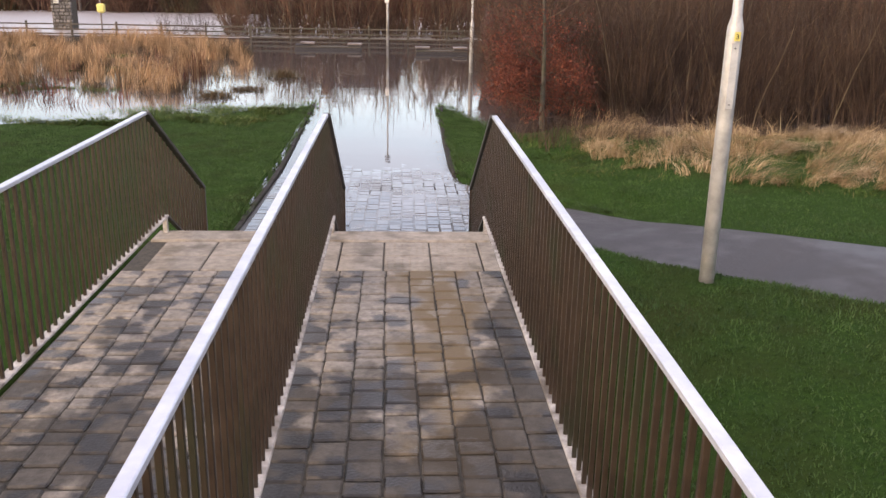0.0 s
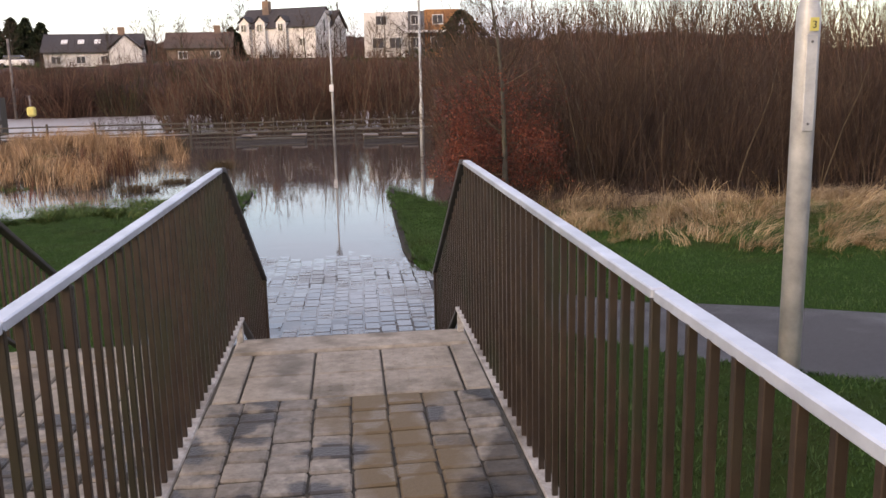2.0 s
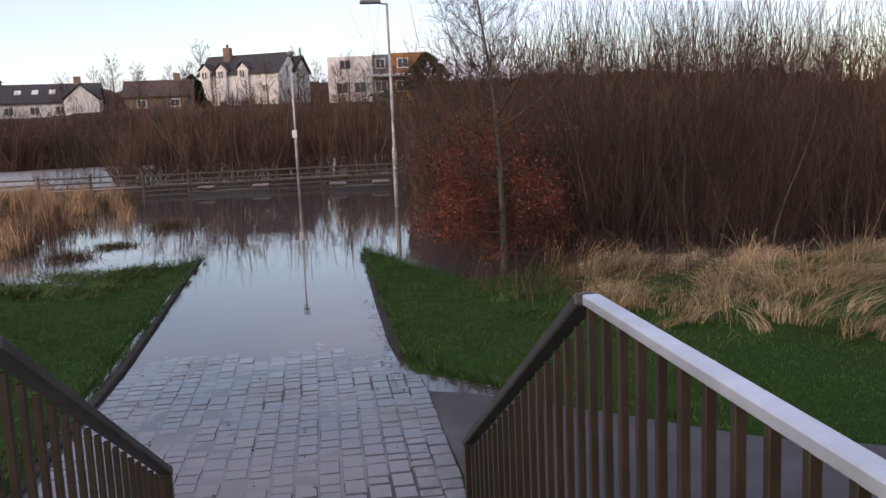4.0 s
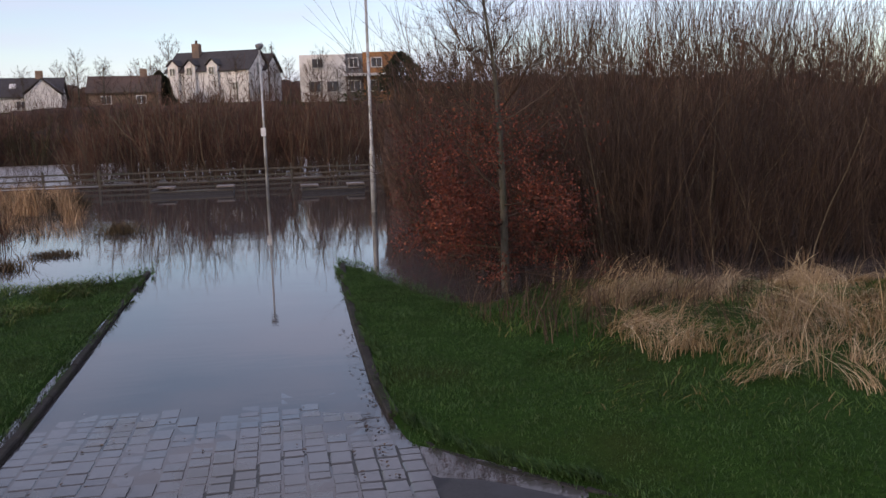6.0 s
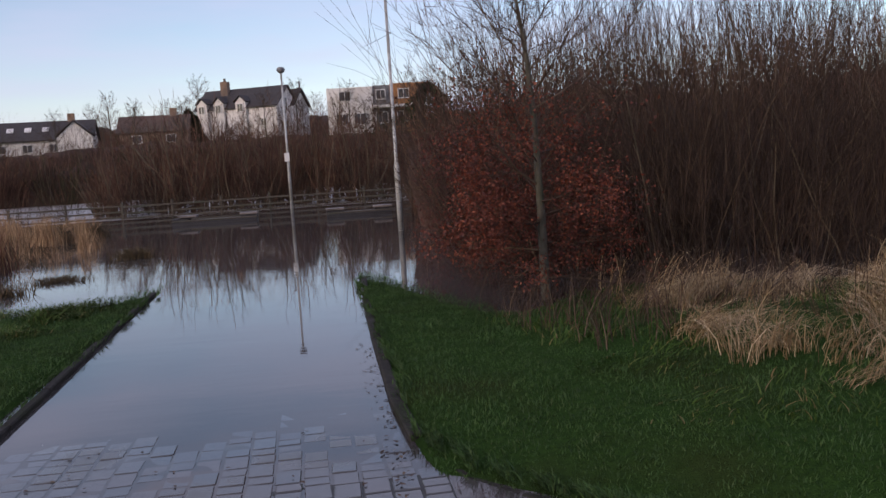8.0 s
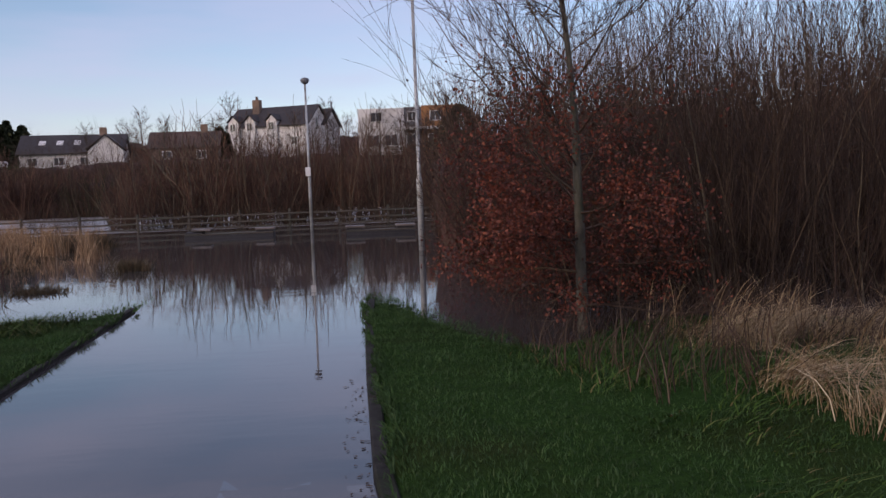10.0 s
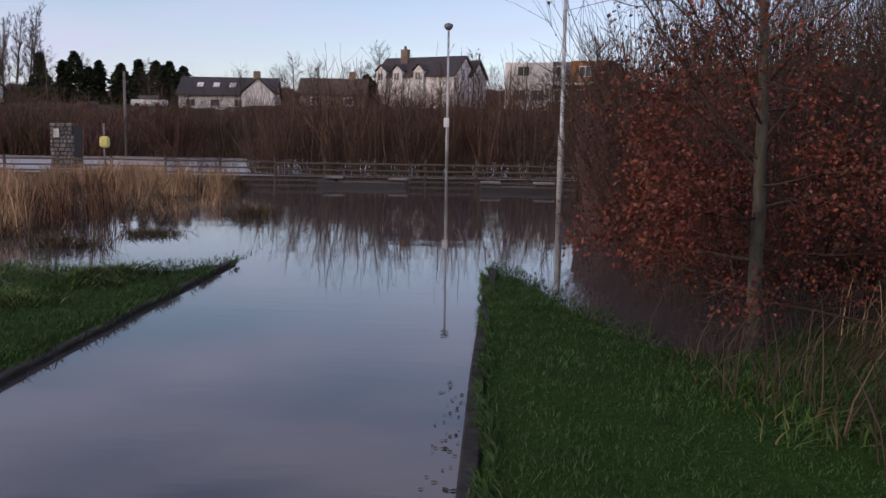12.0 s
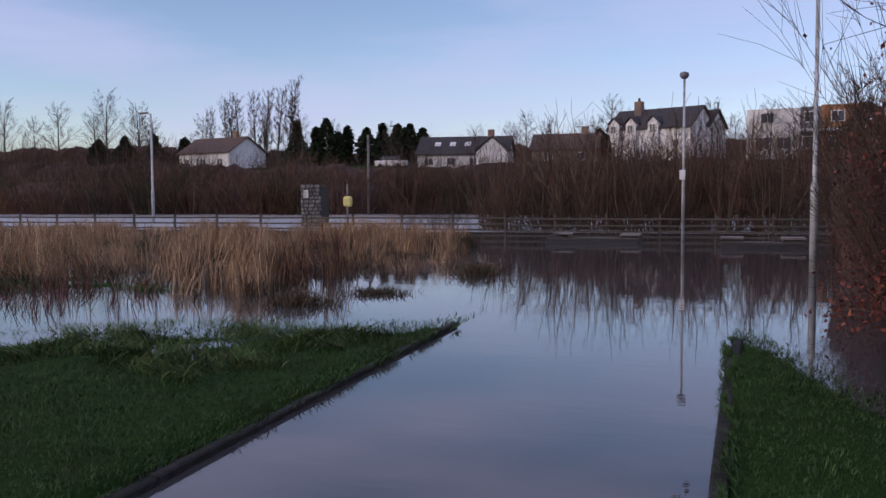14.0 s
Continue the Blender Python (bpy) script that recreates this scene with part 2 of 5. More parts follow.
M_blade = island_mat("lawn_blade", (0.019, 0.048, 0.012), (0.038, 0.084, 0.021), 0.75, (0.062, 0.098, 0.034), 3.2)
M_straw = island_mat("dry_straw", (0.12, 0.07, 0.036), (0.36, 0.25, 0.135), 0.7, (0.60, 0.48, 0.31))
M_reed = island_mat("dry_reed", (0.14, 0.075, 0.040), (0.42, 0.26, 0.145), 0.8, (0.60, 0.43, 0.27))
M_darkgrass = island_mat("dark_sedge", (0.032, 0.026, 0.012), (0.085, 0.058, 0.030), 0.8, (0.15, 0.095, 0.05))
M_sedge = island_mat("green_sedge", (0.016, 0.045, 0.006), (0.05, 0.095, 0.016), 0.8, (0.15, 0.11, 0.05))
M_rough = island_mat("rough_grass_blade", (0.026, 0.052, 0.011), (0.058, 0.105, 0.024), 0.8, (0.14, 0.125, 0.055))
M_white = mat("white_render", (0.62, 0.58, 0.55), (0.75, 0.71, 0.68), 1.5, 0.9, 0.1, 0.4, (0.52, 0.48, 0.45))
M_slate = mat("dark_slate_roof", (0.020, 0.016, 0.017), (0.05, 0.042, 0.042), 3, 0.75, 0.3, 0.3, (0.035, 0.028, 0.028))
M_tile = mat("brown_tile_roof", (0.055, 0.030, 0.022), (0.11, 0.065, 0.048), 3, 0.85, 0.3, 0.3, (0.06, 0.04, 0.03))
M_brick = mat("house_brick", (0.16, 0.10, 0.07), (0.27, 0.18, 0.13), 4, 0.9, 0.2, 0.5, (0.14, 0.10, 0.08))
M_orange = mat("cedar_cladding", (0.24, 0.10, 0.035), (0.36, 0.17, 0.07), 2, 0.8, 0.1, 0.5, (0.22, 0.10, 0.05))
M_pane = mat("window_pane", (0.03, 0.03, 0.035), (0.06, 0.06, 0.07), 1, 0.1, 0.0)
M_frame = mat("window_frame", (0.6, 0.58, 0.56), (0.7, 0.68, 0.66), 4, 0.6, 0.0)
M_conifer = island_mat("conifer_needles", (0.014, 0.020, 0.009), (0.032, 0.042, 0.018), 0.9, (0.05, 0.055, 0.026))
M_rubber = mat("black_rubber", (0.01, 0.01, 0.01), (0.02, 0.02, 0.02), 8, 0.8, 0.0)


# ---- geometry helpers ----
def raw(name, verts, faces, material, parent=None, label="", smooth=False):
    me = bpy.data.meshes.new(name)
    me.from_pydata([tuple(v) for v in verts], [], [tuple(f) for f in faces])
    me.materials.append(material)
    if smooth:
        me.shade_smooth()
    me.update()
    ob = new(name, me)
    if parent:
        ob.parent = parent
    if label:
        tagged(ob, label)
    return ob


def big(name, verts, tris, material, parent=None, smooth=False):
    """A large triangle mesh from arrays."""
    me = bpy.data.meshes.new(name)
    verts, tris = np.asarray(verts, np.float32), np.asarray(tris, np.int32)
    me.vertices.add(len(verts))
    me.vertices.foreach_set("co", verts.ravel())
    me.loops.add(tris.size)
    me.loops.foreach_set("vertex_index", tris.ravel())
    me.polygons.add(len(tris))
    me.polygons.foreach_set("loop_start", np.arange(0, tris.size, 3, dtype=np.int32))
    me.polygons.foreach_set("loop_total", np.full(len(tris), 3, np.int32))
    me.update(calc_edges=True)
    me.validate()
    if smooth:
        me.shade_smooth()
    me.materials.append(material)
    ob = new(name, me)
    if parent:
        ob.parent = parent
    return ob


def chamfered(sx, sy, sz, c=0.006, at=(0, 0, 0)):
    """A box with chamfered edges, centred at `at`."""
    bm = bmesh.new()
    bmesh.ops.create_cube(bm, size=1.0)
    for v in bm.verts:
        v.co = Vector((v.co.x * sx, v.co.y * sy, v.co.z * sz))
    if c:
        bmesh.ops.bevel(bm, geom=list(bm.edges), offset=c, segments=1, affect="EDGES")
    bmesh.ops.translate(bm, verts=list(bm.verts), vec=at)
    return bm


def part(name, bm, material, parent=None, label="", m=None, smooth=False):
    me = bpy.data.meshes.new(name)
    if m is not None:
        bm.transform(m)
    bm.normal_update()
    bm.to_mesh(me)
    bm.free()
    me.materials.append(material)
    if smooth:
        me.shade_smooth()
    ob = new(name, me)
    if parent:
        ob.parent = parent
    if label:
        tagged(ob, label)
    return ob


def lathe(profile, seg=16):
    """A turned body from (radius, z) pairs, closed at both ends."""
    bm = bmesh.new()
    rings = [[bm.verts.new((r * math.cos(2 * math.pi * k / seg), r * math.sin(2 * math.pi * k / seg), z)) for k in range(seg)] for r, z in profile]
    for a, b in zip(rings, rings[1:]):
        for k in range(seg):
            bm.faces.new((a[k], a[(k + 1) % seg], b[(k + 1) % seg], b[k]))
    bm.faces.new(list(reversed(rings[0])))
    bm.faces.new(rings[-1])
    return bm


def root(name, x, y, z, label, category, group="", rz=0):
    e = new(name)
    e.empty_display_size = 0.1
    e.matrix_world = pose(x, y, z, 0, 0, rz)
    return tagged(e, label, category, group)


def tubes(lines, sides=3):
    """Joined tapering tubes; each line is a list of (point, radius)."""
    V, T = [], []
    off = 0
    for line in lines:
        pts = np.array([p for p, _ in line], float)
        n = len(pts)
        d = np.gradient(pts, axis=0)
        d /= np.linalg.norm(d, axis=1)[:, None] + 1e-9
        ref = np.array([0.3, 0.9, 0.1]) if abs(d[0][2]) > 0.7 else np.array([0, 0, 1.0])
        u = np.cross(d, ref)
        u /= np.linalg.norm(u, axis=1)[:, None] + 1e-9
        w = np.cross(d, u)
        r = np.array([q for _, q in line])[:, None]
        for k in range(sides):
            a = 2 * math.pi * k / sides
            V.append(pts + r * (u * math.cos(a) + w * math.sin(a)))
        for k in range(sides):
            k2 = (k + 1) % sides
            i = np.arange(n - 1)
            a, b, c, e = off + k * n + i, off + k2 * n + i, off + k2 * n + i + 1, off + k * n + i + 1
            T.append(np.stack([a, b, c], 1))
            T.append(np.stack([a, c, e], 1))
        off += n * sides
    return np.concatenate(V), np.concatenate(T)


def blades(pos, height, width, lean, rng, droop=0.3, segs=2):
    """Flat tapering blades at pos (n x 3). lean: n x 2 sideways offset of the tip. Returns vertices and triangles."""
    n = len(pos)
    a = rng.uniform(0, math.pi, n)
    side = np.stack([np.cos(a), np.sin(a), np.zeros(n)], 1) * (width / 2)[:, None]
    rings = []
    for s in range(segs):
        f = s / segs
        c = pos + np.stack([lean[:, 0] * f**1.7, lean[:, 1] * f**1.7, height * (f - droop * f * f * 0.5)], 1)
        rings += [c - side * (1 - 0.45 * f), c + side * (1 - 0.45 * f)]
    tip = pos + np.stack([lean[:, 0], lean[:, 1], height * (1 - droop * 0.5)], 1)
    V = np.stack(rings + [tip], 1)
    k = 2 * segs + 1
    base = np.arange(n)[:, None] * k
    T = []
    for s in range(segs - 1):
        T += [base + np.array([[2 * s, 2 * s + 1, 2 * s + 3]]), base + np.array([[2 * s, 2 * s + 3, 2 * s + 2]])]
    T.append(base + np.array([[2 * segs - 2, 2 * segs - 1, 2 * segs]]))
    return V.reshape(-1, 3), np.concatenate(T)


def sstep(a, b, v):
    t = np.clip((v - a) / (b - a), 0, 1)
    return t * t * (3 - 2 * t)


def wave(x, y, s, seed=0.0):
    """Smooth cheap unevenness between about -1 and 1."""
    return (np.sin(x * s + 1.7 * seed + 1.3 * np.sin(y * s * 0.7 + seed)) + np.sin(y * s * 1.27 + 2.1 + seed + 1.1 * np.sin(x * s * 0.83 - seed)) + 0.6 * np.sin((x + y) * s * 2.3 + seed * 3) + 0.6 * np.sin((x - 0.7 * y) * s * 3.1 + seed)) / 3.2


# ---- the lie of the land ----
SHORE_X = [-400, -60, -20, -10, -7, -6, -5, -3.8, -2.8, -2.2, -1.0, 0.6, 0.9, 1.3, 1.7, 2.2, 2.8, 3.4, 4.7, 6.1, 7.2, 10, 20, 40, 400]
SHORE_Y = [6, 8, 10, 11.6, 12.5, 13.2, 13.8, 14.2, 14.8, 15.8, 15.9, 15.6, 15.4, 14.8, 13.1, 11.6, 11.5, 12.2, 12.7, 12.0, 11.2, 10.5, 9, 8, 6]
PATH_LINE = [(0.2, 5.15), (0.95, 4.5), (1.65, 3.7), (2.35, 2.55), (3.3, 1.65), (4.6, 0.7), (6.5, -0.5), (10, -2.6), (30, -13)]
PATH_Z = [0.01, 0.022, 0.10, 0.25, 0.37, 0.44, 0.52, 0.6, 0.8]


def path_near(x, y):
    """Signed distance from the side path's middle (positive on the river side) and the path's height there."""
    best = np.full(np.shape(x), 1e9)
    sign, height = np.zeros(np.shape(x)), np.zeros(np.shape(x))
    for (ax, ay), (bx, by), za, zb in zip(PATH_LINE, PATH_LINE[1:], PATH_Z, PATH_Z[1:]):
        dx, dy = bx - ax, by - ay
        f = np.clip(((x - ax) * dx + (y - ay) * dy) / (dx * dx + dy * dy), 0, 1)
        qx, qy = x - ax - f * dx, y - ay - f * dy
        d = np.hypot(qx, qy)
        near = d < best
        best = np.where(near, d, best)
        sign = np.where(near, np.sign(dx * qy - dy * qx), sign)
        height = np.where(near, za + f * (zb - za), height)
    return best * sign, height


def land(x, y):
    x, y = np.asarray(x, float), np.asarray(y, float)
    shore = np.interp(x, SHORE_X, SHORE_Y) + 0.35 * wave(x, y, 1.3, 1) * sstep(1.5, 3.5, np.abs(x + 0.7))
    d = shore - y
    low = np.where(d > 0, 0.012 + 0.075 * (1 - np.exp(-d / 2.2)), -0.30 * (1 - np.exp(np.minimum(d, 0) / 3.0)))
    low = low + 0.018 * wave(x, y, 2.1, 2) * sstep(0, 1.0, d)
    # the swampy hollow of puddles in front of the reeds
    low = low - 0.13 * sstep(-2.9, -4.0, x) * sstep(12.0, 13.2, y + 0.25 * (x + 4)) * (0.25 + 0.75 * wave(x + 0.6 * y, y * 1.6, 1.5, 5) + 0.6 * wave(x + 0.4 * y, y * 1.8, 4.3, 6)) * sstep(0, 0.4, d)
    # rough bank of tall grass
    low = low + 0.22 * sstep(1.6, 4.2, x) * sstep(11.8, 8.5, y)
    # mounds under the reed bed
    reed = sstep(-5.2, -7.0, x + 0.06 * (y - 20)) * sstep(16.0, 18.0, y) * sstep(41, 38, y)
    low = low + reed * (0.22 + 0.16 * wave(x, y, 0.9, 3))
    # side path and the bank above it
    s, pz = path_near(x, y)
    right = sstep(0.72, 0.95, x)
    low = np.where(x > 0.72, low + (pz - 0.03 - low) * sstep(2.4, 1.15, s) * sstep(-1.05, -1.0, s + 0 * x), low)
    up = pz - 0.03 + (0.80 - pz) * sstep(-1.05, -2.0, s) + 0.02 * wave(x, y, 2.0, 4) * sstep(-1.0, -1.4, s)
    low = np.where((s < -1.03) & (x > 0.72), up, low)
    # banks beside and under the ramp
    leftup = 0.8 * sstep(2.8, -0.4, y)
    low = np.where((x <= -2.3) & (y < 2.8), np.maximum(low, leftup + 0.05), low)
    mid = (x > -2.3) & (x <= 0.87)
    low = np.where(mid & (y < 7.8), np.minimum(np.where(y < 2.3, 0.5 * sstep(1.2, -0.5, y) - 0.1, -0.06), low), low)
    low = np.where(mid & (y >= 7.8), -0.06 - 0.02 * (y - 7.8).clip(0, 10), low)
    # river bed, far bank and hill
    bed = -0.9
    low = np.where(y > 38, low + (bed - low) * sstep(38, 44, y), low)
    edge = 76 + 2.0 * wave(x, 0 * y, 0.09, 7)
    hill = -0.9 + 2.2 * sstep(edge - 2, edge + 2, y) + 5.0 * sstep(86, 132, y) + 1.5 * sstep(135, 260, y)
    low = np.where(y > 60, hill, low)
    return low


def span(*parts):
    out = []
    for a, b, step in parts:
        out += list(np.arange(a, b - 1e-6, step))
    return np.array(out + [parts[-1][1]])


gx = span((-900, -100, 80), (-100, -24, 4), (-24, -8, 0.6), (-8, 8, 0.16), (8, 24, 0.6), (24, 100, 4), (100, 900, 80))
gy = span((-300, -20, 40), (-20, -6, 1.0), (-6, 17, 0.16), (17, 48, 0.7), (48, 140, 2.5), (140, 300, 10), (300, 1500, 100))
GX, GY = np.meshgrid(gx, gy)
GZ = land(GX, GY)
nx, ny = len(gx), len(gy)
ii, jj = np.meshgrid(np.arange(nx - 1), np.arange(ny - 1))
q = (jj * nx + ii).ravel()
ground = big("ground", np.stack([GX.ravel(), GY.ravel(), GZ.ravel()], 1), np.concatenate([np.stack([q, q + 1, q + nx + 1], 1), np.stack([q, q + nx + 1, q + nx], 1)]), M_soil, smooth=True)
tagged(ground, "wet grassy ground sloping down to the flood", "ground", kind="structure")

flood = raw("water", [(-300, 5, 0), (300, 5, 0), (300, 41.6, 0), (-300, 41.6, 0)], [(0, 1, 2, 3)], M_water)
tagged(flood, "still brown flood water over path and verges", "water", kind="structure")
river = raw("river_water", [(-400, 41.6, 0), (400, 41.6, 0), (400, 90, 0), (-400, 90, 0)], [(0, 1, 2, 3)], M_river)
tagged(river, "fast pale river behind the timber fence", "water", kind="structure")

# ---- ramp: deck, slabs, steps ----
DECK = 0.93
DECK_Y0 = -9.0


def lane(name, x0, x1, label):
    """The bed of one lane of the ramp, with its steps."""
    w, c = x1 - x0, (x0 + x1) / 2
    ob = part(name, chamfered(w, 0.35 - DECK_Y0, 0.30, 0.0, (c, (0.35 + DECK_Y0) / 2, DECK - 0.012 - 0.15)), M_joint)
    tagged(ob, label, "ramp", kind="structure")
    return ob


lane_main = lane("ramp_main", -0.75, 0.75, "sett-paved ramp between brown metal railings")
lane_side = lane("ramp_side", -2.32, -0.75, "second sett-paved ramp beside the main one")


def steps(x0, x1):
    w, c = x1 - x0, (x0 + x1) / 2
    e = root("steps", c, 1.2, 0.0, "flight of pale concrete steps down to the path", "steps")
    e["kind"] = "structure"
    rise = (DECK - 0.04) / 6
    for k in range(1, 6):
        z = DECK - rise * k
        part("step", chamfered(w - 0.006, 0.32, z + 0.2, 0.012, (0, 0.40 + 0.30 * (k - 1) + 0.15 - 1.2, (z - 0.2) / 2)), M_slab, e)
    return e


steps(-0.66, 0.66)
steps(-2.24, -0.74)


# ---- railings ----
def railing(x, label):
    e = root("railing", x, 0, 0, label, "railing", "brown ramp railings")
    top, low = 2.09, 1.09
    out = 0.012 if x > 0 else -0.012
    y0, y1, slope_end = -7.6, 0.0, 1.88
    fall = 1.08 / slope_end
    bar = chamfered(0.021, 0.019, 0.97, 0.002, (0, 0, 0.485))
    first = None
    k = 0
    y = -0.04
    while y > y0:
        if first is None:
            first = part("bar", bar, M_brown, e)
            me = first.data
            first.location = (0, y, low + 0.008)
        else:
            b = new("bar", me)
            b.parent = e
            b.location = (0.002 * math.sin(k * 12.9), y, low + 0.008)
        y -= 0.107
        k += 1
    y = 0.067
    while y < slope_end:
        b = new("bar", me)
        b.parent = e
        zt, zb = top - 0.06 - fall * y, max(low - max(0, y - 0.36) * fall, 0.16)
        b.location, b.scale = (0, y, zb), (1, 1, (zt - zb) / 0.97)
        y += 0.107
    part("cap", chamfered(0.046, y0 * -1 - 3.262, 0.028, 0.004, (out, (y0 - 3.262) / 2, top - 0.014)), M_cap, e, "pale galvanised flat capping")
    part("cap", chamfered(0.046, 3.25, 0.028, 0.004, (out, -1.625, top - 0.014)), M_cap, e, "pale galvanised flat capping")
    run = math.hypot(slope_end + 0.02, 1.08)
    tilt = -math.degrees(math.atan(fall))
    part("sloping_cap", chamfered(0.06, run, 0.035, 0.005), M_capdark, e, "dark sloping capping beside the steps", pose(0, slope_end / 2 + 0.01, top - 0.54 - 0.015, tilt))
    part("end_post", chamfered(0.05, 0.05, 1.0, 0.004, (0, slope_end, 0.52)), M_brown, e)
    part("bottom_rail", chamfered(0.062, 0.36 - y0, 0.018, 0.004, (0, (0.36 + y0) / 2, low)), M_railbot, e, "worn pale bottom rail")
    run2 = math.hypot(1.5, 1.5 * fall)
    part("sloping_rail", chamfered(0.045, run2, 0.022, 0.004), M_capdark, e, "", pose(0, 0.36 + 0.75, low - 0.75 * fall, tilt))
    for y in (0.33, -6.5):
        part("foot", chamfered(0.04, 0.04, low - DECK + 0.10, 0.003, (0, y, (low + DECK) / 2 - 0.05)), M_railbot, e)
    return e


railing(0.71, "brown barred railing with pale metal capping beside ramp")
railing(-0.71, "brown barred railing between the two ramps")
railing(-2.225, "brown barred railing along the grassy side")


# ---- lamp posts ----
def lamp_post(x, y, z, base_r, base_h, top_r, height, label, head="lantern", door=True, lean=(0, 0)):
    e = root("lamp_post", x, y, z, label, "lamp post", "street lamps")
    e.matrix_world = pose(x, y, z, lean[0], lean[1], 0)
    part("pole", lathe([(base_r, -0.4), (base_r, base_h - 0.05), (base_r * 0.97, base_h), (top_r, base_h + 0.09), (top_r * 0.85, height)], 20), M_galv, e, smooth=True)
    if door:
        part("door", chamfered(base_r * 1.05, 0.012, 0.52, 0.004, (-0.008, -base_r - 0.001, 1.70)), M_galv, e, "riveted inspection door")
        for dz in (1.48, 1.92):
            part("bolt", lathe([(0.008, 0), (0.006, 0.006)], 8), M_grey, e, "", pose(-0.008, -base_r - 0.007, dz, 90))
    if head == "lantern":
        part("lantern", lathe([(top_r, height), (0.13, height + 0.06), (0.17, height + 0.14), (0.15, height + 0.22), (0.05, height + 0.26)], 16), M_grey, e, "dark round lantern head", smooth=True)
    else:
        part("arm", lathe([(0.03, 0), (0.03, 0.35)], 10), M_galv, e, "", pose(0, 0, height - 0.03, 0, -80, 0))
        part("lantern", chamfered(0.62, 0.24, 0.11, 0.03, (-0.5, 0, height + 0.05)), M_grey, e, "flat grey lantern head")
    return e


near = lamp_post(2.54, -0.50, 0.80, 0.064, 2.08, 0.04, 6.0, "galvanised lamp post with numbered yellow label on grass", lean=(0, 0.0))
plate = part("label_plate", chamfered(0.05, 0.004, 0.07, 0.001, (0, -0.067, 2.01)), M_yellow, near, "small yellow number label")
txt = bpy.data.curves.new("number", "FONT")
txt.body, txt.size, txt.align_x, txt.extrude = "3", 0.055, "CENTER", 0.0008
tob = new("number", txt)
tob.data.materials.append(M_black)
tob.parent = near
tob.matrix_local = pose(0, -0.070, 1.99, 90, 0, 0)

pa = lamp_post(-0.66, 37.2, 0, 0.06, 2.0, 0.045, 5.62, "slim lamp post standing in flood water", door=False)
part("sign_box", chamfered(0.2, 0.12, 0.34, 0.01, (-0.03, -0.09, 2.27)), M_frame, pa, "small white box on the pole")
lamp_post(2.52, 24.4, 0, 0.075, 1.75, 0.045, 6.1, "tall lamp post standing in flood water", head="flat", door=False)
lamp_post(-34.05, 52.0, 0, 0.10, 2.0, 0.07, 6.9, "distant lamp post beyond the reed bed", head="flat", door=False)
up_ = root("utility_pole", -28.3, 73.4, 0.0, "pale bare pole on the far bank", "pole")
part("shaft", lathe([(0.13, -0.5), (0.10, 6.75)], 10), M_bench, up_, smooth=True)
up2 = root("utility_pole", -1.0, 150, 6, "dark thin pole behind the white house", "pole")
part("shaft", lathe([(0.2, -0.5), (0.15, 10.0)], 8), M_grey, up2, smooth=True)


# ---- fence, benches, pillar, buoy post ----
def fence(x0, x1, y, n, rails, label):
    e = root("fence", x0, y, 0, label, "fence")
    rng = random.Random(5)
    step = (x1 - x0) / n
    for k in range(n + 1):
        part("post", chamfered(0.10, 0.10, 1.9, 0.015, (k * step, 0, -0.16 + rng.uniform(-0.03, 0.03))), M_wood, e)
    for z in rails:
        for k in range(n):
            part("rail", chamfered(step + 0.02, 0.04, 0.075, 0.01), M_wood, e, "", pose((k + 0.5) * step, -0.09, z, 0, rng.uniform(-0.4, 0.4), 0))
    return e


fence(-46.0, -8.15, 41.2, 16, (0.62, 0.36, 0.12), "weathered timber post and rail fence in flood")
fence(-8.0, 4.6, 40.6, 6, (0.60, 0.33, 0.10), "weathered timber fence in front of riverside shrubs")


def bench(x, y, w, label, flip):
    """A half-drowned picnic bench: seat, backing boards, end blocks."""
    e = root("bench", x, y, -0.06, label, "bench", "flooded benches")
    part("seat", chamfered(w, 0.5, 0.05, 0.012, (w / 2, 0.1, 0.20)), M_wood, e, "dark wet seat boards")
    # front board and end blocks coloured dark as shade below the pale tops
    part("apron", chamfered(w - 0.04, 0.06, 0.40, 0.01, (w / 2, -0.17, -0.03)), M_benchshade, e, "front board coloured dark for shade")
    for cx in (0.32, w - 0.32):
        part("end_block", chamfered(0.60, 0.62, 0.62, 0.02, (cx, 0.25, -0.02)), M_benchshade, e)
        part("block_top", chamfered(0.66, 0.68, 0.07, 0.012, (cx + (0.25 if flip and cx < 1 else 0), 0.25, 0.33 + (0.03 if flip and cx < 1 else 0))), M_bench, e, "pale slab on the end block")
    return e


bench(-4.95, 34.2, 3.1, "low timber bench awash in flood water", True)
bench(0.66, 32.6, 2.36, "low timber bench with blocks awash in flood", False)

pil = root("stone_pillar", -19.9, 46.7, 0, "rubble stone pillar with a small plaque", "pillar")
part("core", chamfered(1.12, 1.0, 3.1, 0.02, (0, 0, 0.55)), M_joint, pil)
rng = random.Random(11)
for row in range(11):
    z = 0.02 + row * 0.2
    xx = -0.58
    while xx < 0.5:
        w_ = rng.uniform(0.16, 0.34)
        w_ = min(w_, 0.6 - xx)
        part("stone", chamfered(w_ - 0.03, 0.14, 0.17, 0.03, (xx + w_ / 2, -0.49 + rng.uniform(-0.03, 0.02), z + 0.1)), M_rubble, pil)
        xx += w_
part("plaque", chamfered(0.30, 0.04, 0.42, 0.01, (-0.22, -0.60, 1.72)), M_galv, pil, "grey metal plaque")
by = root("lifebuoy_post", -17.25, 45.0, 0, "yellow lifebuoy housing on a slim post", "lifebuoy")
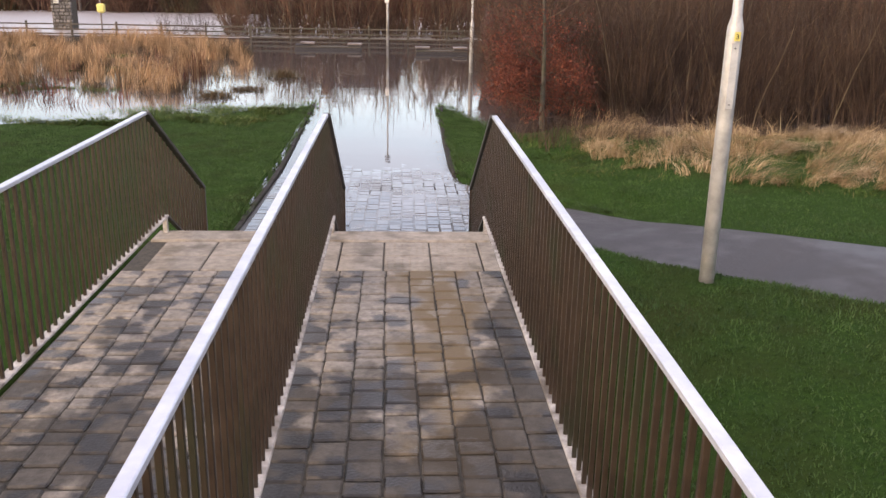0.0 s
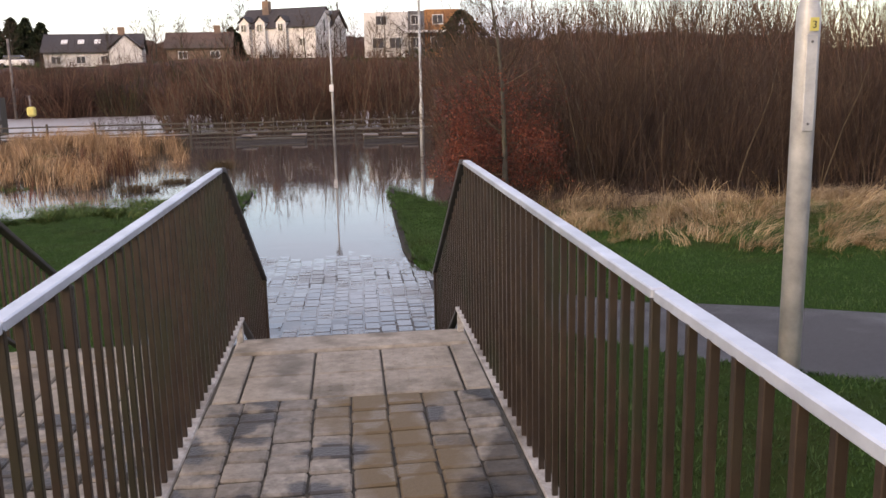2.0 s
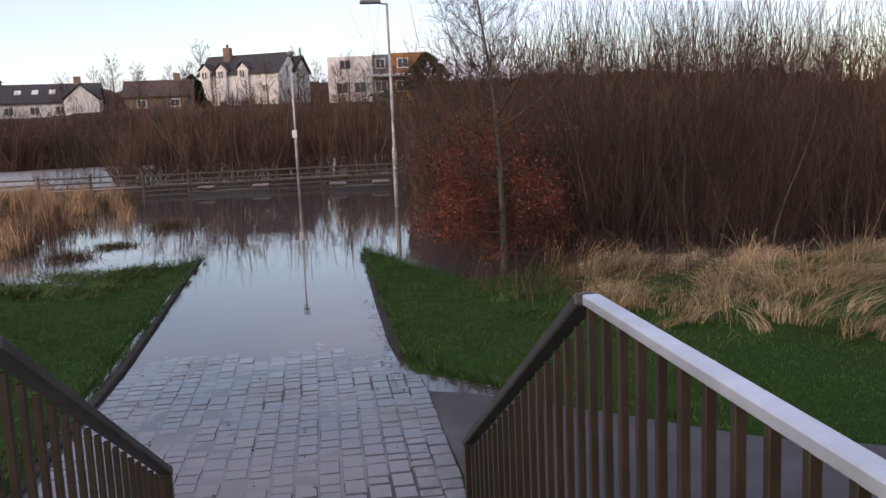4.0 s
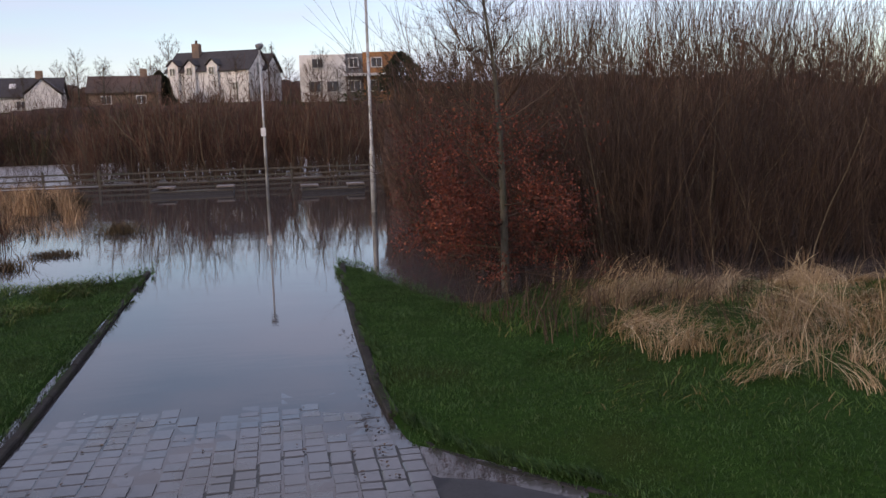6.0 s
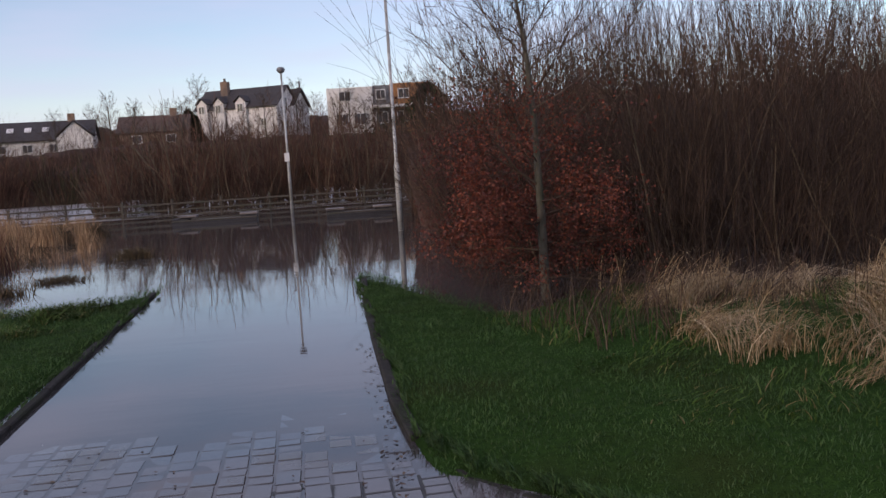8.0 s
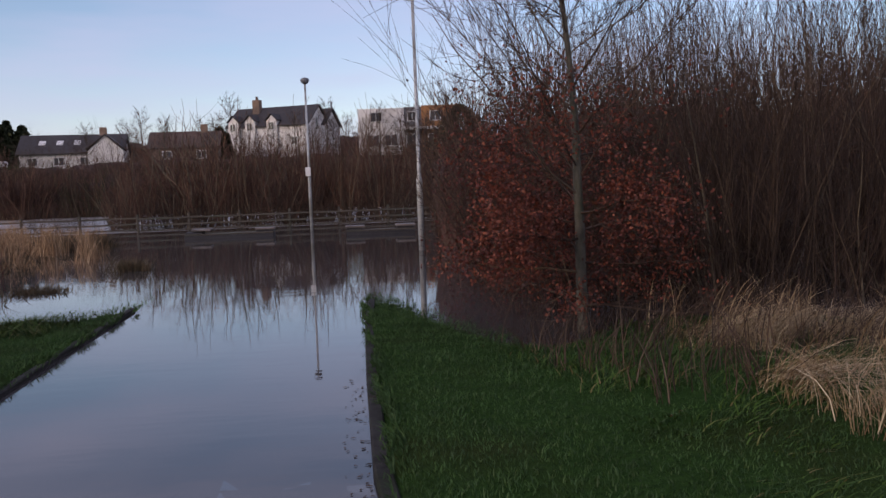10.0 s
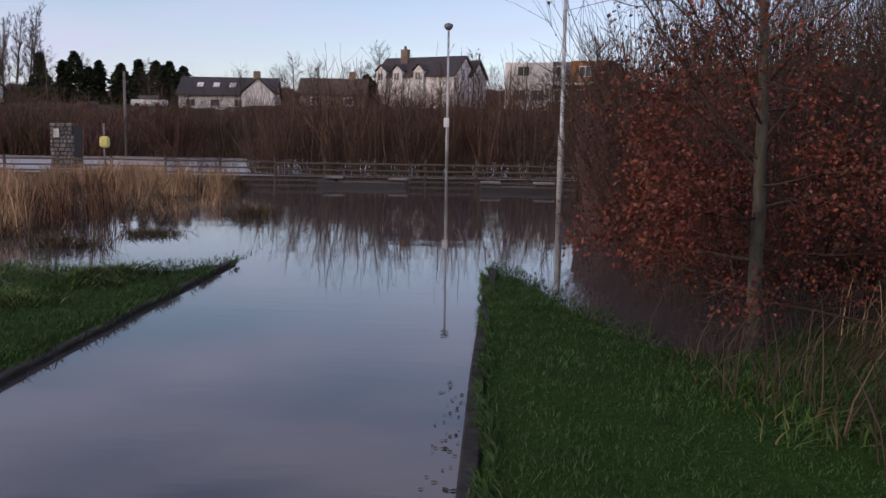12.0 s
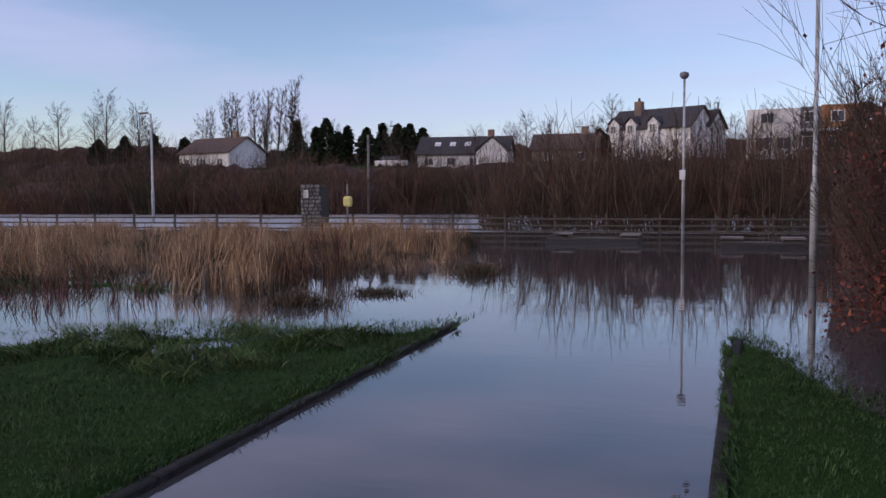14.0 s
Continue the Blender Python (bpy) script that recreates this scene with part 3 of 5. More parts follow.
part("post", lathe([(0.05, -0.6), (0.045, 2.2)], 10), M_bench, by, smooth=True)
part("housing", chamfered(0.48, 0.22, 0.52, 0.09, (0.08, -0.14, 1.33)), M_yellow, by, "yellow round-cornered housing")

# ---- side path of asphalt ----
pv, pf = [], []
dense = []
for (a, b, za, zb) in zip(PATH_LINE, PATH_LINE[1:], PATH_Z, PATH_Z[1:]):
    for k in range(6):
        f = k / 6
        dense.append((a[0] + f * (b[0] - a[0]), a[1] + f * (b[1] - a[1]), za + f * (zb - za)))
D = np.array(dense)
for _ in range(3):
    D[1:-1] = (D[:-2] + 2 * D[1:-1] + D[2:]) / 4
tang = np.gradient(D[:, :2], axis=0)
tang /= np.linalg.norm(tang, axis=1)[:, None]
nor = np.stack([-tang[:, 1], tang[:, 0]], 1)
for k, (p, n_) in enumerate(zip(D, nor)):
    for s_ in np.linspace(-1.15, 1.15, 9):
        pv.append((max(p[0] + n_[0] * s_, 0.97), p[1] + n_[1] * s_, p[2] - 0.02 * (abs(s_) / 1.15) ** 2 + 0.004))
for k in range(len(D) - 1):
    for s_ in range(8):
        pf.append((k * 9 + s_, k * 9 + s_ + 1, (k + 1) * 9 + s_ + 1, (k + 1) * 9 + s_))
pth = raw("pavement", pv, pf, M_asph, smooth=True)
tagged(pth, "wet dark asphalt side path curving up the bank", "path", kind="structure")


# ---- lawn, tall grass, reeds ----
def seeded(n):
    return np.random.default_rng(n)


def grow(name, P, h, w, lean, rng, material, label, category, droop=0.3, segs=2):
    V, T = blades(P, h, w, lean, rng, droop, segs)
    return tagged(big(name, V, T, material), label, category, kind="stuff")


def lawn_mask(x, y):
    s, pz = path_near(x, y)
    z = land(x, y)
    on = (z > -0.005) & ~((x > -2.3) & (x < 0.93) & (y > -8))
    on &= ~((np.abs(s) < 1.2) & (x > 0.7))
    on &= ~((x > 0.7) & (x < 1.5) & (y > 1.5) & (y < 6.4) & (s < 1.2))
    return on, z


rng = seeded(21)
n = 360000
x = np.concatenate([rng.uniform(0.9, 7.5, n * 58 // 100), rng.uniform(-8.5, -2.25, n * 42 // 100)])
y = np.concatenate([rng.uniform(-5.0, 15.5, n * 58 // 100), rng.uniform(2.0, 15.9, n * 42 // 100)])
on, z = lawn_mask(x, y)
keep = on & (rng.uniform(0, 1, len(x)) < np.where(x > 3.6, 0.45, 1.0))
x, y, z = x[keep], y[keep], z[keep]
h = rng.uniform(0.022, 0.050, len(x)) * (1 + 0.35 * wave(x, y, 1.7, 8) + 0.5 * wave(x, y, 11.0, 3)).clip(0.4, 1.9)
a = rng.uniform(0, 2 * math.pi, len(x))
lean = np.stack([np.cos(a), np.sin(a)], 1) * (h * rng.uniform(0.2, 0.9, len(x)))[:, None]
grow("lawn", np.stack([x, y, z - 0.006], 1), h, rng.uniform(0.005, 0.010, len(x)), lean, rng, M_blade, "short wet green mown grass on the verges", "grass")

# ragged fringe of longer grass over the kerbs and the water's edge
fx = np.concatenate([np.full(4600, 0.915), np.full(4500, -2.255)]) + rng.normal(0, 0.03, 9100)
fy = np.concatenate([rng.uniform(7.0, 15.3, 4600), rng.uniform(2.4, 15.5, 4500)])
cu = rng.uniform(0, 1, 3600)
fx = np.concatenate([fx, np.interp(cu, [0, 0.2, 0.35, 0.5, 0.7, 1], [0.95, 1.18, 1.42, 1.70, 2.03, 3.0]) + rng.normal(0.01, 0.04, 3600)])
fy = np.concatenate([fy, np.interp(cu, [0, 0.2, 0.35, 0.5, 0.7, 1], [7.0, 6.42, 6.08, 5.76, 5.44, 4.1]) + rng.normal(0.01, 0.04, 3600)])
keep = wave(fx * 9, fy, 4.0, 2) > -0.1
fx, fy = fx[keep], fy[keep]
h = rng.uniform(0.04, 0.11, len(fx))
lean = np.stack([np.where(fx > 0, -1, 1) * h * rng.uniform(-0.2, 0.9, len(fx)), h * rng.normal(0, 0.4, len(fx))], 1)
grow("fringe_grass", np.stack([fx, fy, land(fx, fy).clip(0.03, 0.3)], 1), h, rng.uniform(0.006, 0.012, len(fx)), lean, rng, M_blade, "ragged grass hanging over the kerb edge", "grass", 0.7)


def tufts(name, centres, per, spread, hmin, hmax, leanmax, wind, width, rng, material, label, droop=0.6, segs=4):
    C = np.repeat(centres, per, axis=0)
    m = len(C)
    r, a = spread * np.sqrt(rng.uniform(0, 1, m)), rng.uniform(0, 2 * math.pi, m)
    X, Y = C[:, 0] + r * np.cos(a), C[:, 1] + r * np.sin(a)
    Z = land(X, Y) - 0.02
    tall = np.repeat(rng.uniform(0.5, 1.1, len(centres)) * (1 + 0.38 * wave(centres[:, 0], centres[:, 1], 0.8, 4)), per)
    H = rng.uniform(hmin, hmax, m) * tall
    gust = np.stack([wave(centres[:, 0], centres[:, 1], 1.1, 3), wave(centres[:, 0], centres[:, 1], 1.3, 8)], 1)
    blow = np.repeat(rng.normal(0, 0.45, (len(centres), 2)) + 1.1 * gust, per, axis=0) + np.array(wind)
    L = (blow + rng.normal(0, 0.42, (m, 2))) * (H * leanmax)[:, None]
    V, T = blades(np.stack([X, Y, Z], 1), H, rng.uniform(0.6, 1.4, m) * width, L, rng, droop, segs)
    return tagged(big(name, V, T, material), label, "grass", kind="stuff")


def scatter(rng, n, x0, x1, y0, y1, test):
    X, Y = rng.uniform(x0, x1, n), rng.uniform(y0, y1, n)
    k = test(X, Y)
    return np.stack([X[k], Y[k]], 1)


def rough_bank(X, Y):
    s, _ = path_near(X, Y)
    front = np.interp(X, [2.2, 2.5, 2.7, 3.0, 4.0, 5.0, 6.5, 12], [11.0, 8.8, 6.9, 6.1, 5.8, 5.2, 5.0, 3.6])
    back = np.interp(X, SHORE_X, SHORE_Y) + 0.3
    return (Y > front) & (Y < back) & (X > 2.2)


rng = seeded(31)
cs = scatter(rng, 1000, 2.8, 12.5, 3.5, 12.2, lambda X, Y: rough_bank(X - 0.1, Y) & (X > np.interp(Y, [5, 7, 9, 12], [2.9, 3.0, 3.5, 3.6])) & (wave(X, Y, 1.9, 6) + 0.6 * wave(X, Y, 4.4, 2) > -0.06))
tufts("tall_dry_grass", cs, 52, 0.14, 0.24, 0.80, 1.05, (0.35, -0.35), 0.0055, rng, M_straw, "bent straw-coloured tall dry grass on the bank", 1.1, 4)
cs = scatter(rng, 260, 2.8, 12.5, 4.5, 12.2, lambda X, Y: rough_bank(X - 0.2, Y - 0.2) & (X > np.interp(Y, [5, 8, 12], [3.2, 3.6, 3.7])) & (wave(X, Y, 1.5, 16) > 0.1))
tufts("seeding_grass", cs, 12, 0.12, 0.65, 1.0, 0.5, (0.3, -0.2), 0.006, rng, M_straw, "taller straw stalks standing above bent grass", 0.5, 4)
cs = scatter(rng, 700, 2.0, 12.5, 3.2, 13.0, lambda X, Y: rough_bank(X + 0.15, Y + 0.4))
tufts("sedge", cs, 46, 0.25, 0.06, 0.21, 0.9, (0.2, -0.3), 0.010, rng, M_sedge, "dark green sedge and weeds under dry grass", 0.6, 3)
cs = scatter(rng, 100, 2.3, 5.5, 8.2, 12.8, rough_bank)
tufts("dead_stems", cs, 12, 0.22, 0.25, 0.8, 0.6, (0.0, -0.1), 0.008, rng, M_twig, "thin brown dead stems at the tree foot", 0.2, 3)


def reed_bed(X, Y):
    edge = np.interp(Y, [13.0, 16.2, 18.2, 20, 21.5, 25.3, 33, 40], [-6.9, -6.9, -6.4, -6.0, -5.4, -5.0, -7.6, -10])
    front = np.interp(X, [-30, -9, -7, -6], [18.5, 17.6, 16.9, 17.0])
    return (X < edge + 0.4 * wave(X, Y, 1.0, 9)) & (Y > front + 0.5 * wave(X, Y, 1.4, 2)) & (Y < 40.0)


rng = seeded(41)
cs = scatter(rng, 2300, -30, -4.5, 13, 40, lambda X, Y: reed_bed(X, Y) & (wave(X, Y, 1.0, 12) + 0.5 * wave(X, Y, 2.6, 5) > 0.0))
tufts("reed_bed", cs, 38, 0.24, 0.5, 1.15, 0.34, (0.1, -0.1), 0.013, rng, M_reed, "bed of dry straw-brown reeds standing in flood", 0.3, 3)
cs = scatter(rng, 1700, -30, -4.2, 12.6, 40, lambda X, Y: reed_bed(X - 0.5, Y + 0.5))
tufts("reed_litter", cs, 26, 0.35, 0.16, 0.60, 0.7, (0.1, -0.1), 0.020, rng, M_darkgrass, "dark brown matted sedge among the reeds", 0.5, 3)
cs = scatter(rng, 900, -120, -20, 18, 41, lambda X, Y: Y > 14)
tufts("far_reed_bed", cs, 36, 0.9, 0.5, 1.0, 0.25, (0.1, 0), 0.04, rng, M_reed, "distant dry reeds along the fence", 0.3, 2)


cs = np.array([(-7.0, 20.2), (-6.8, 19.6), (-7.3, 20.8), (-9.6, 16.0), (-10.2, 16.4), (-9.0, 15.6), (-12.5, 18), (-8.8, 24), (-11, 22), (-7.6, 16.2), (-9.4, 16.9), (-10.8, 15.8), (-8.4, 15.2), (-6.4, 21.0), (-12, 16.6)])
tufts("dock_stems", cs, 46, 0.42, 0.5, 1.15, 0.3, (0, 0), 0.012, rng, M_maroon, "dark red-brown dead dock stems among reeds", 0.2, 3)


# rough green tussocks round the puddles
cs = scatter(rng, 1500, -13, -2.6, 11.6, 18.5, lambda X, Y: (wave(X + 0.4 * Y, Y * 1.5, 1.5, 21) > np.interp(Y, [11.6, 13, 15, 18.5], [0.0, -0.25, -0.05, 0.34])) & (X < np.interp(Y, [11, 14, 16, 18.5], [-3.6, -2.7, -2.9, -4.6])))
tufts("rough_grass", cs, 44, 0.20, 0.10, 0.30, 0.9, (0.1, -0.2), 0.012, rng, M_rough, "rough green tussocky grass between flood puddles", 0.7, 3)


def grass_island(x, y, label, seed, hmax=0.35, mat_=None):
    rng = seeded(seed)
    m = 420
    P = np.stack([x + rng.normal(0, 0.26, m), y + rng.normal(0, 0.22, m), np.full(m, -0.05)], 1)
    H = rng.uniform(0.15, hmax, m)
    V, T = blades(P, H, np.full(m, 0.016), rng.normal(0, 0.5, (m, 2)) * H[:, None], rng, 0.6, 3)
    return tagged(big("grass_tussock", V, T, mat_ or M_darkgrass), label, "grass", kind="stuff")


grass_island(-3.97, 22.3, "small dark green tussock standing in flood water", 3, 0.5)
grass_island(-5.2, 17.0, "dark brown tussock in shallow flood water", 4, 0.4)
grass_island(-4.6, 18.6, "flat dark tussock in shallow flood water", 5, 0.25)
grass_island(-7.7, 30.0, "dark brown sedge tussock at the reed edge", 6, 0.9)
grass_island(-6.9, 31.0, "dark brown sedge tussock at the reed edge", 7, 0.8)

# floating scraps and drowned grass tips at the water's edge
rng = seeded(51)
X = np.concatenate([rng.uniform(0.95, 2.4, 1500), rng.uniform(-6.5, -2.3, 3000)])
Y = np.interp(X, SHORE_X, SHORE_Y) + rng.normal(0.2, 0.5, len(X))
H = rng.uniform(0.03, 0.09, len(X))
grow("drowned_grass", np.stack([X, Y, np.full(len(X), -0.01)], 1), H, rng.uniform(0.008, 0.016, len(X)), rng.normal(0, 1.0, (len(X), 2)) * H[:, None], rng, M_blade, "drowned grass tips at the water's edge", "grass", 0.6)
X = np.concatenate([0.78 - np.abs(rng.normal(0, 0.07, 110)), rng.uniform(-2.0, 0.8, 60)])
Y = np.concatenate([rng.uniform(5.8, 10.5, 110), rng.uniform(2.3, 7.6, 60)])
V, T = [], []
for k in range(len(X)):
    a, s_ = rng.uniform(0, 6.28), rng.uniform(0.008, 0.028)
    zz = 0.004 if Y[k] > 7.3 else 0.012 + (7.25 - Y[k]) * 0.008
    c_, d_ = math.cos(a) * s_, math.sin(a) * s_
    b_ = len(V)
    V += [(X[k] - c_, Y[k] - d_, zz), (X[k] + d_ * 0.5, Y[k] - c_ * 0.5, zz + 0.004), (X[k] + c_, Y[k] + d_, zz + 0.002), (X[k] - d_ * 0.5, Y[k] + c_ * 0.5, zz + 0.003)]
    T += [(b_, b_ + 1, b_ + 2), (b_, b_ + 2, b_ + 3)]
tagged(big("leaf_litter", V, T, M_twig), "dark scraps of leaf litter along the kerb", "litter", kind="stuff")


# ---- trees and shrubs ----
def limb(rng, p, d, length, r0, r1, bend, segs=4, up=0.0):
    """One wandering line of (point, radius)."""
    line, p, d = [], np.array(p, float), np.array(d, float) / np.linalg.norm(d)
    for k in range(segs + 1):
        f = k / segs
        line.append((p.copy(), r0 + (r1 - r0) * f))
        d = d + rng.normal(0, bend, 3) + np.array([0, 0, up])
        d /= np.linalg.norm(d)
        p = p + d * length / segs
    return line


def bush_lines(rng, stems, height, spread, lean, r0, twigs, base=0.25):
    lines = []
    for _ in range(stems):
        a, r = rng.uniform(0, 2 * math.pi), base * math.sqrt(rng.uniform())
        out = rng.uniform(0.1, 1.0) * lean
        d = (math.cos(a) * out + rng.normal(0, 0.08), math.sin(a) * out + rng.normal(0, 0.08), 1.0)
        h = height * rng.uniform(0.55, 1.08)
        st = limb(rng, (r * math.cos(a) * spread, r * math.sin(a) * spread, -0.1), d, h, r0 * rng.uniform(0.5, 1.1), 0.0025, 0.07, 5, 0.02)
        lines.append(st)
        for _ in range(twigs):
            k = rng.integers(1, 5)
            p, rr = st[k]
            q = st[k + 1][0]
            t_ = rng.uniform()
            p = p + (q - p) * t_
            dd = np.array(q) - st[k][0]
            dd = dd / np.linalg.norm(dd) + rng.normal(0, 0.55, 3) + np.array([0, 0, 0.25])
            lines.append(limb(rng, p, dd, h * rng.uniform(0.12, 0.32), max(rr * 0.45, 0.0035), 0.002, 0.12, 2, 0.02))
    return lines


shrub_kinds = []
for k, (stems, height, lean, r0, twigs) in enumerate([(36, 3.7, 0.5, 0.012, 16), (38, 3.2, 0.65, 0.010, 14), (26, 5.1, 0.32, 0.014, 18), (38, 2.5, 0.8, 0.009, 12)]):
    rr = seeded(100 + k)
    lines = bush_lines(rr, stems, height, 1.6, lean, r0, twigs, 0.35)
    e = root("shrub", 0, 0, -50, "dense leafless brown willow shrub in flooded thicket", "shrub", "riverside thicket")
    bold = [j * (twigs + 1) for j in range(2)]
    for j in bold:
        V, T = tubes([[(p, r_ * 1.35 + 0.001) for p, r_ in lines[j]]], 5)
        big("stem", V, T, M_stem, e)
    V, T = tubes([ln for j, ln in enumerate(lines) if j not in bold])
    big("crown", V, T, M_twig, e)
    shrub_kinds.append(e)

rng = seeded(77)
spots = []
for gxx in np.arange(3.0, 30, 1.0):
    for gyy in np.arange(12.6, 31, 1.15):
        px, py = gxx + rng.uniform(-0.5, 0.5), gyy + rng.uniform(-0.55, 0.55)
        left = np.interp(py, [12, 14, 17, 20, 25, 31], [4.4, 3.6, 3.5, 3.7, 4.2, 5.2])
        front = np.interp(px, [3, 4.7, 6.1, 8, 12, 30], [14.2, 13.4, 12.8, 12.2, 12.0, 11.0])
        depth = py - front
        if px < left or depth < 0 or depth > 9 or px > 18 + 0.2 * depth:
            continue
        if depth > 3.0 and rng.uniform() < 0.66:
            continue
        spots.append((px, py, depth))
used = [False] * 4
for px, py, depth in spots:
    kind = int(rng.choice([0, 1, 2, 3], p=[0.38, 0.27, 0.22, 0.13] if depth < 3 else [0.4, 0.2, 0.4, 0.0]))
    m = pose(px, py, min(float(land(px, py)), 0.0) - 0.02, rng.uniform(-5, 5), rng.uniform(-5, 5), rng.uniform(0, 360))
    sc = rng.uniform(0.8, 1.12)
    if not used[kind]:
        shrub_kinds[kind].matrix_world = m
        used[kind] = True
    else:
        o = copy_thing(shrub_kinds[kind], m)
        o.scale = (sc, sc, sc)
for e, u in zip(shrub_kinds, used):
    if not u:
        e.matrix_world = pose(14, 16, 0)


def bare_tree(name, x, y, z, height, spread, seed, label, r0=0.14, boughs=14, twigs=9, sub=5, up=0.05, material=None, first=0.25, category="tree", fat=1.0, crook=0.11):
    """Trunk, boughs, branches and twigs without leaves."""
    rng = seeded(seed)
    e = root(name, x, y, z, label, category)
    trunk = limb(rng, (0, 0, -0.3), (rng.normal(0, 0.02), rng.normal(0, 0.02), 1), height * 0.93 + 0.3, r0, r0 * 0.12, crook * 0.25, 12)
    tv, tt = tubes([trunk], 10)
    big("trunk", tv, tt, material or M_bark, e, smooth=True)
    lines = []
    for k in range(boughs):
        f = first + (0.95 - first) * (k + rng.uniform(0, 0.8)) / boughs
        pos = f * 12
        i = min(int(pos), 11)
        p = trunk[i][0] + (trunk[i + 1][0] - trunk[i][0]) * (pos - i)
        a = k * 2.4 + rng.uniform(-0.5, 0.5)
        ln = height * spread * (1.05 - f) * rng.uniform(0.7, 1.2) + 0.12 * height
        if f <= 0.3:
            ln = min(ln, 0.27 * height) * rng.uniform(0.75, 1.1)
        rb = trunk[i][1] * 0.32
        b = limb(rng, p, (math.cos(a), math.sin(a), rng.uniform(0.35, 0.9) if f > 0.3 else rng.uniform(-0.2, 0.35)), ln, rb, 0.004, crook, 6, up if f > 0.3 else 0.0)
        lines.append(b)
        for _ in range(twigs):
            j = rng.integers(1, 6)
            q = b[j][0]
            dd = (b[j][0] - b[j - 1][0])
            dd = dd / np.linalg.norm(dd) + rng.normal(0, 0.5, 3)
            br = limb(rng, q, dd, ln * rng.uniform(0.2, 0.5), max(b[j][1] * 0.5, 0.003 * fat * height / 5), 0.0022 * fat * height / 5, crook * 1.3, 4, up)
            lines.append(br)
            for _ in range(sub):
                j2 = rng.integers(1, 4)
                d3 = (br[j2][0] - br[j2 - 1][0])
                d3 = d3 / np.linalg.norm(d3) + rng.normal(0, 0.55, 3)
                lines.append(limb(rng, br[j2][0], d3, ln * rng.uniform(0.08, 0.2), 0.0028 * fat * height / 5, 0.0018 * fat * height / 5, 0.15, 1, up))
    cv, ct = tubes(lines, 3)
    big("crown", cv, ct, M_twig if material is None else material, e)
    return e, lines


beech, beech_lines = bare_tree("beech_tree", 3.16, 12.1, 0.10, 5.2, 0.46, 5, "young beech with russet leaves on low branches", 0.066, 44, 12, 7, 0.07, None, 0.08, "tree", 0.9, 0.13)
rng = seeded(61)
tips = [p for ln in beech_lines for p, r in ln[1:] if r < 0.012]
tips = np.array([p for p in tips if 0.25 < p[2] < 2.75 and np.hypot(p[0], p[1]) > 0.15])
tips = tips[rng.permutation(len(tips))]
m = 30000
C = tips[rng.integers(0, len(tips), m)] + rng.normal(0, 0.075, (m, 3))
wgt = np.clip(1.3 - np.abs(C[:, 2] - 1.25) / 1.05, 0.04, 1) * np.clip(0.95 - C[:, 0] * 0.45, 0.10, 1)
C = C[rng.uniform(0, 1, m) < wgt]
m = len(C)
ax = rng.normal(0, 1, (m, 3)) + np.array([0, 0, -0.6])
ax /= np.linalg.norm(ax, axis=1)[:, None]
sd = np.cross(ax, rng.normal(0, 1, (m, 3)))
sd /= np.linalg.norm(sd, axis=1)[:, None]
up_v = np.cross(sd, ax)
L = rng.uniform(0.026, 0.050, m)[:, None]
V = np.stack([C, C + ax * L * 0.5 + sd * L * 0.32 + up_v * L * 0.08, C + ax * L, C + ax * L * 0.5 - sd * L * 0.32 + up_v * L * 0.08], 1).reshape(-1, 3)
b0 = np.arange(m)[:, None] * 4
lv = big("leaves", V, np.concatenate([b0 + np.array([[0, 1, 2]]), b0 + np.array([[0, 2, 3]])]), M_russet, beech)
tagged(lv, "withered russet beech leaves")

# reddish undergrowth behind the beech
for k, (px, py, sc) in enumerate([(3.25, 15.9, 1.05), (3.75, 17.4, 1.25), (4.05, 19.2, 1.35), (2.75, 13.6, 0.34), (3.6, 14.4, 0.95), (4.2, 15.2, 1.2), (3.85, 18.4, 1.25), (4.4, 21.0, 1.45), (4.7, 23.2, 1.5), (3.5, 16.6, 1.1)]):
    o = copy_thing(shrub_kinds[3], pose(px, py, -0.1, 0, 0, 77 * k))
    o.scale = (sc, sc, sc)
    tagged(o, "dark reddish shrub with withered leaves in flood")
    mm = 1400
    a, r_ = rng.uniform(0, 6.28, mm), 1.25 * np.sqrt(rng.uniform(0, 1, mm))
    zz = rng.uniform(0.15, 1.9, mm)
    C = np.stack([r_ * np.cos(a), r_ * np.sin(a), zz], 1)
    ax = rng.normal(0, 1, (mm, 3))
    sd = rng.normal(0, 1, (mm, 3))
    ax, sd = ax / np.linalg.norm(ax, axis=1)[:, None], sd / np.linalg.norm(sd, axis=1)[:, None]
    L = rng.uniform(0.035, 0.065, mm)[:, None]
    V = np.stack([C, C + ax * L * 0.5 + sd * L * 0.3, C + ax * L, C + ax * L * 0.5 - sd * L * 0.3], 1).reshape(-1, 3)
    b0 = np.arange(mm)[:, None] * 4
    big("foliage", V, np.concatenate([b0 + np.array([[0, 1, 2]]), b0 + np.array([[0, 2, 3]])]), M_maroon, o)


# ---- far bank ----
rng = seeded(71)


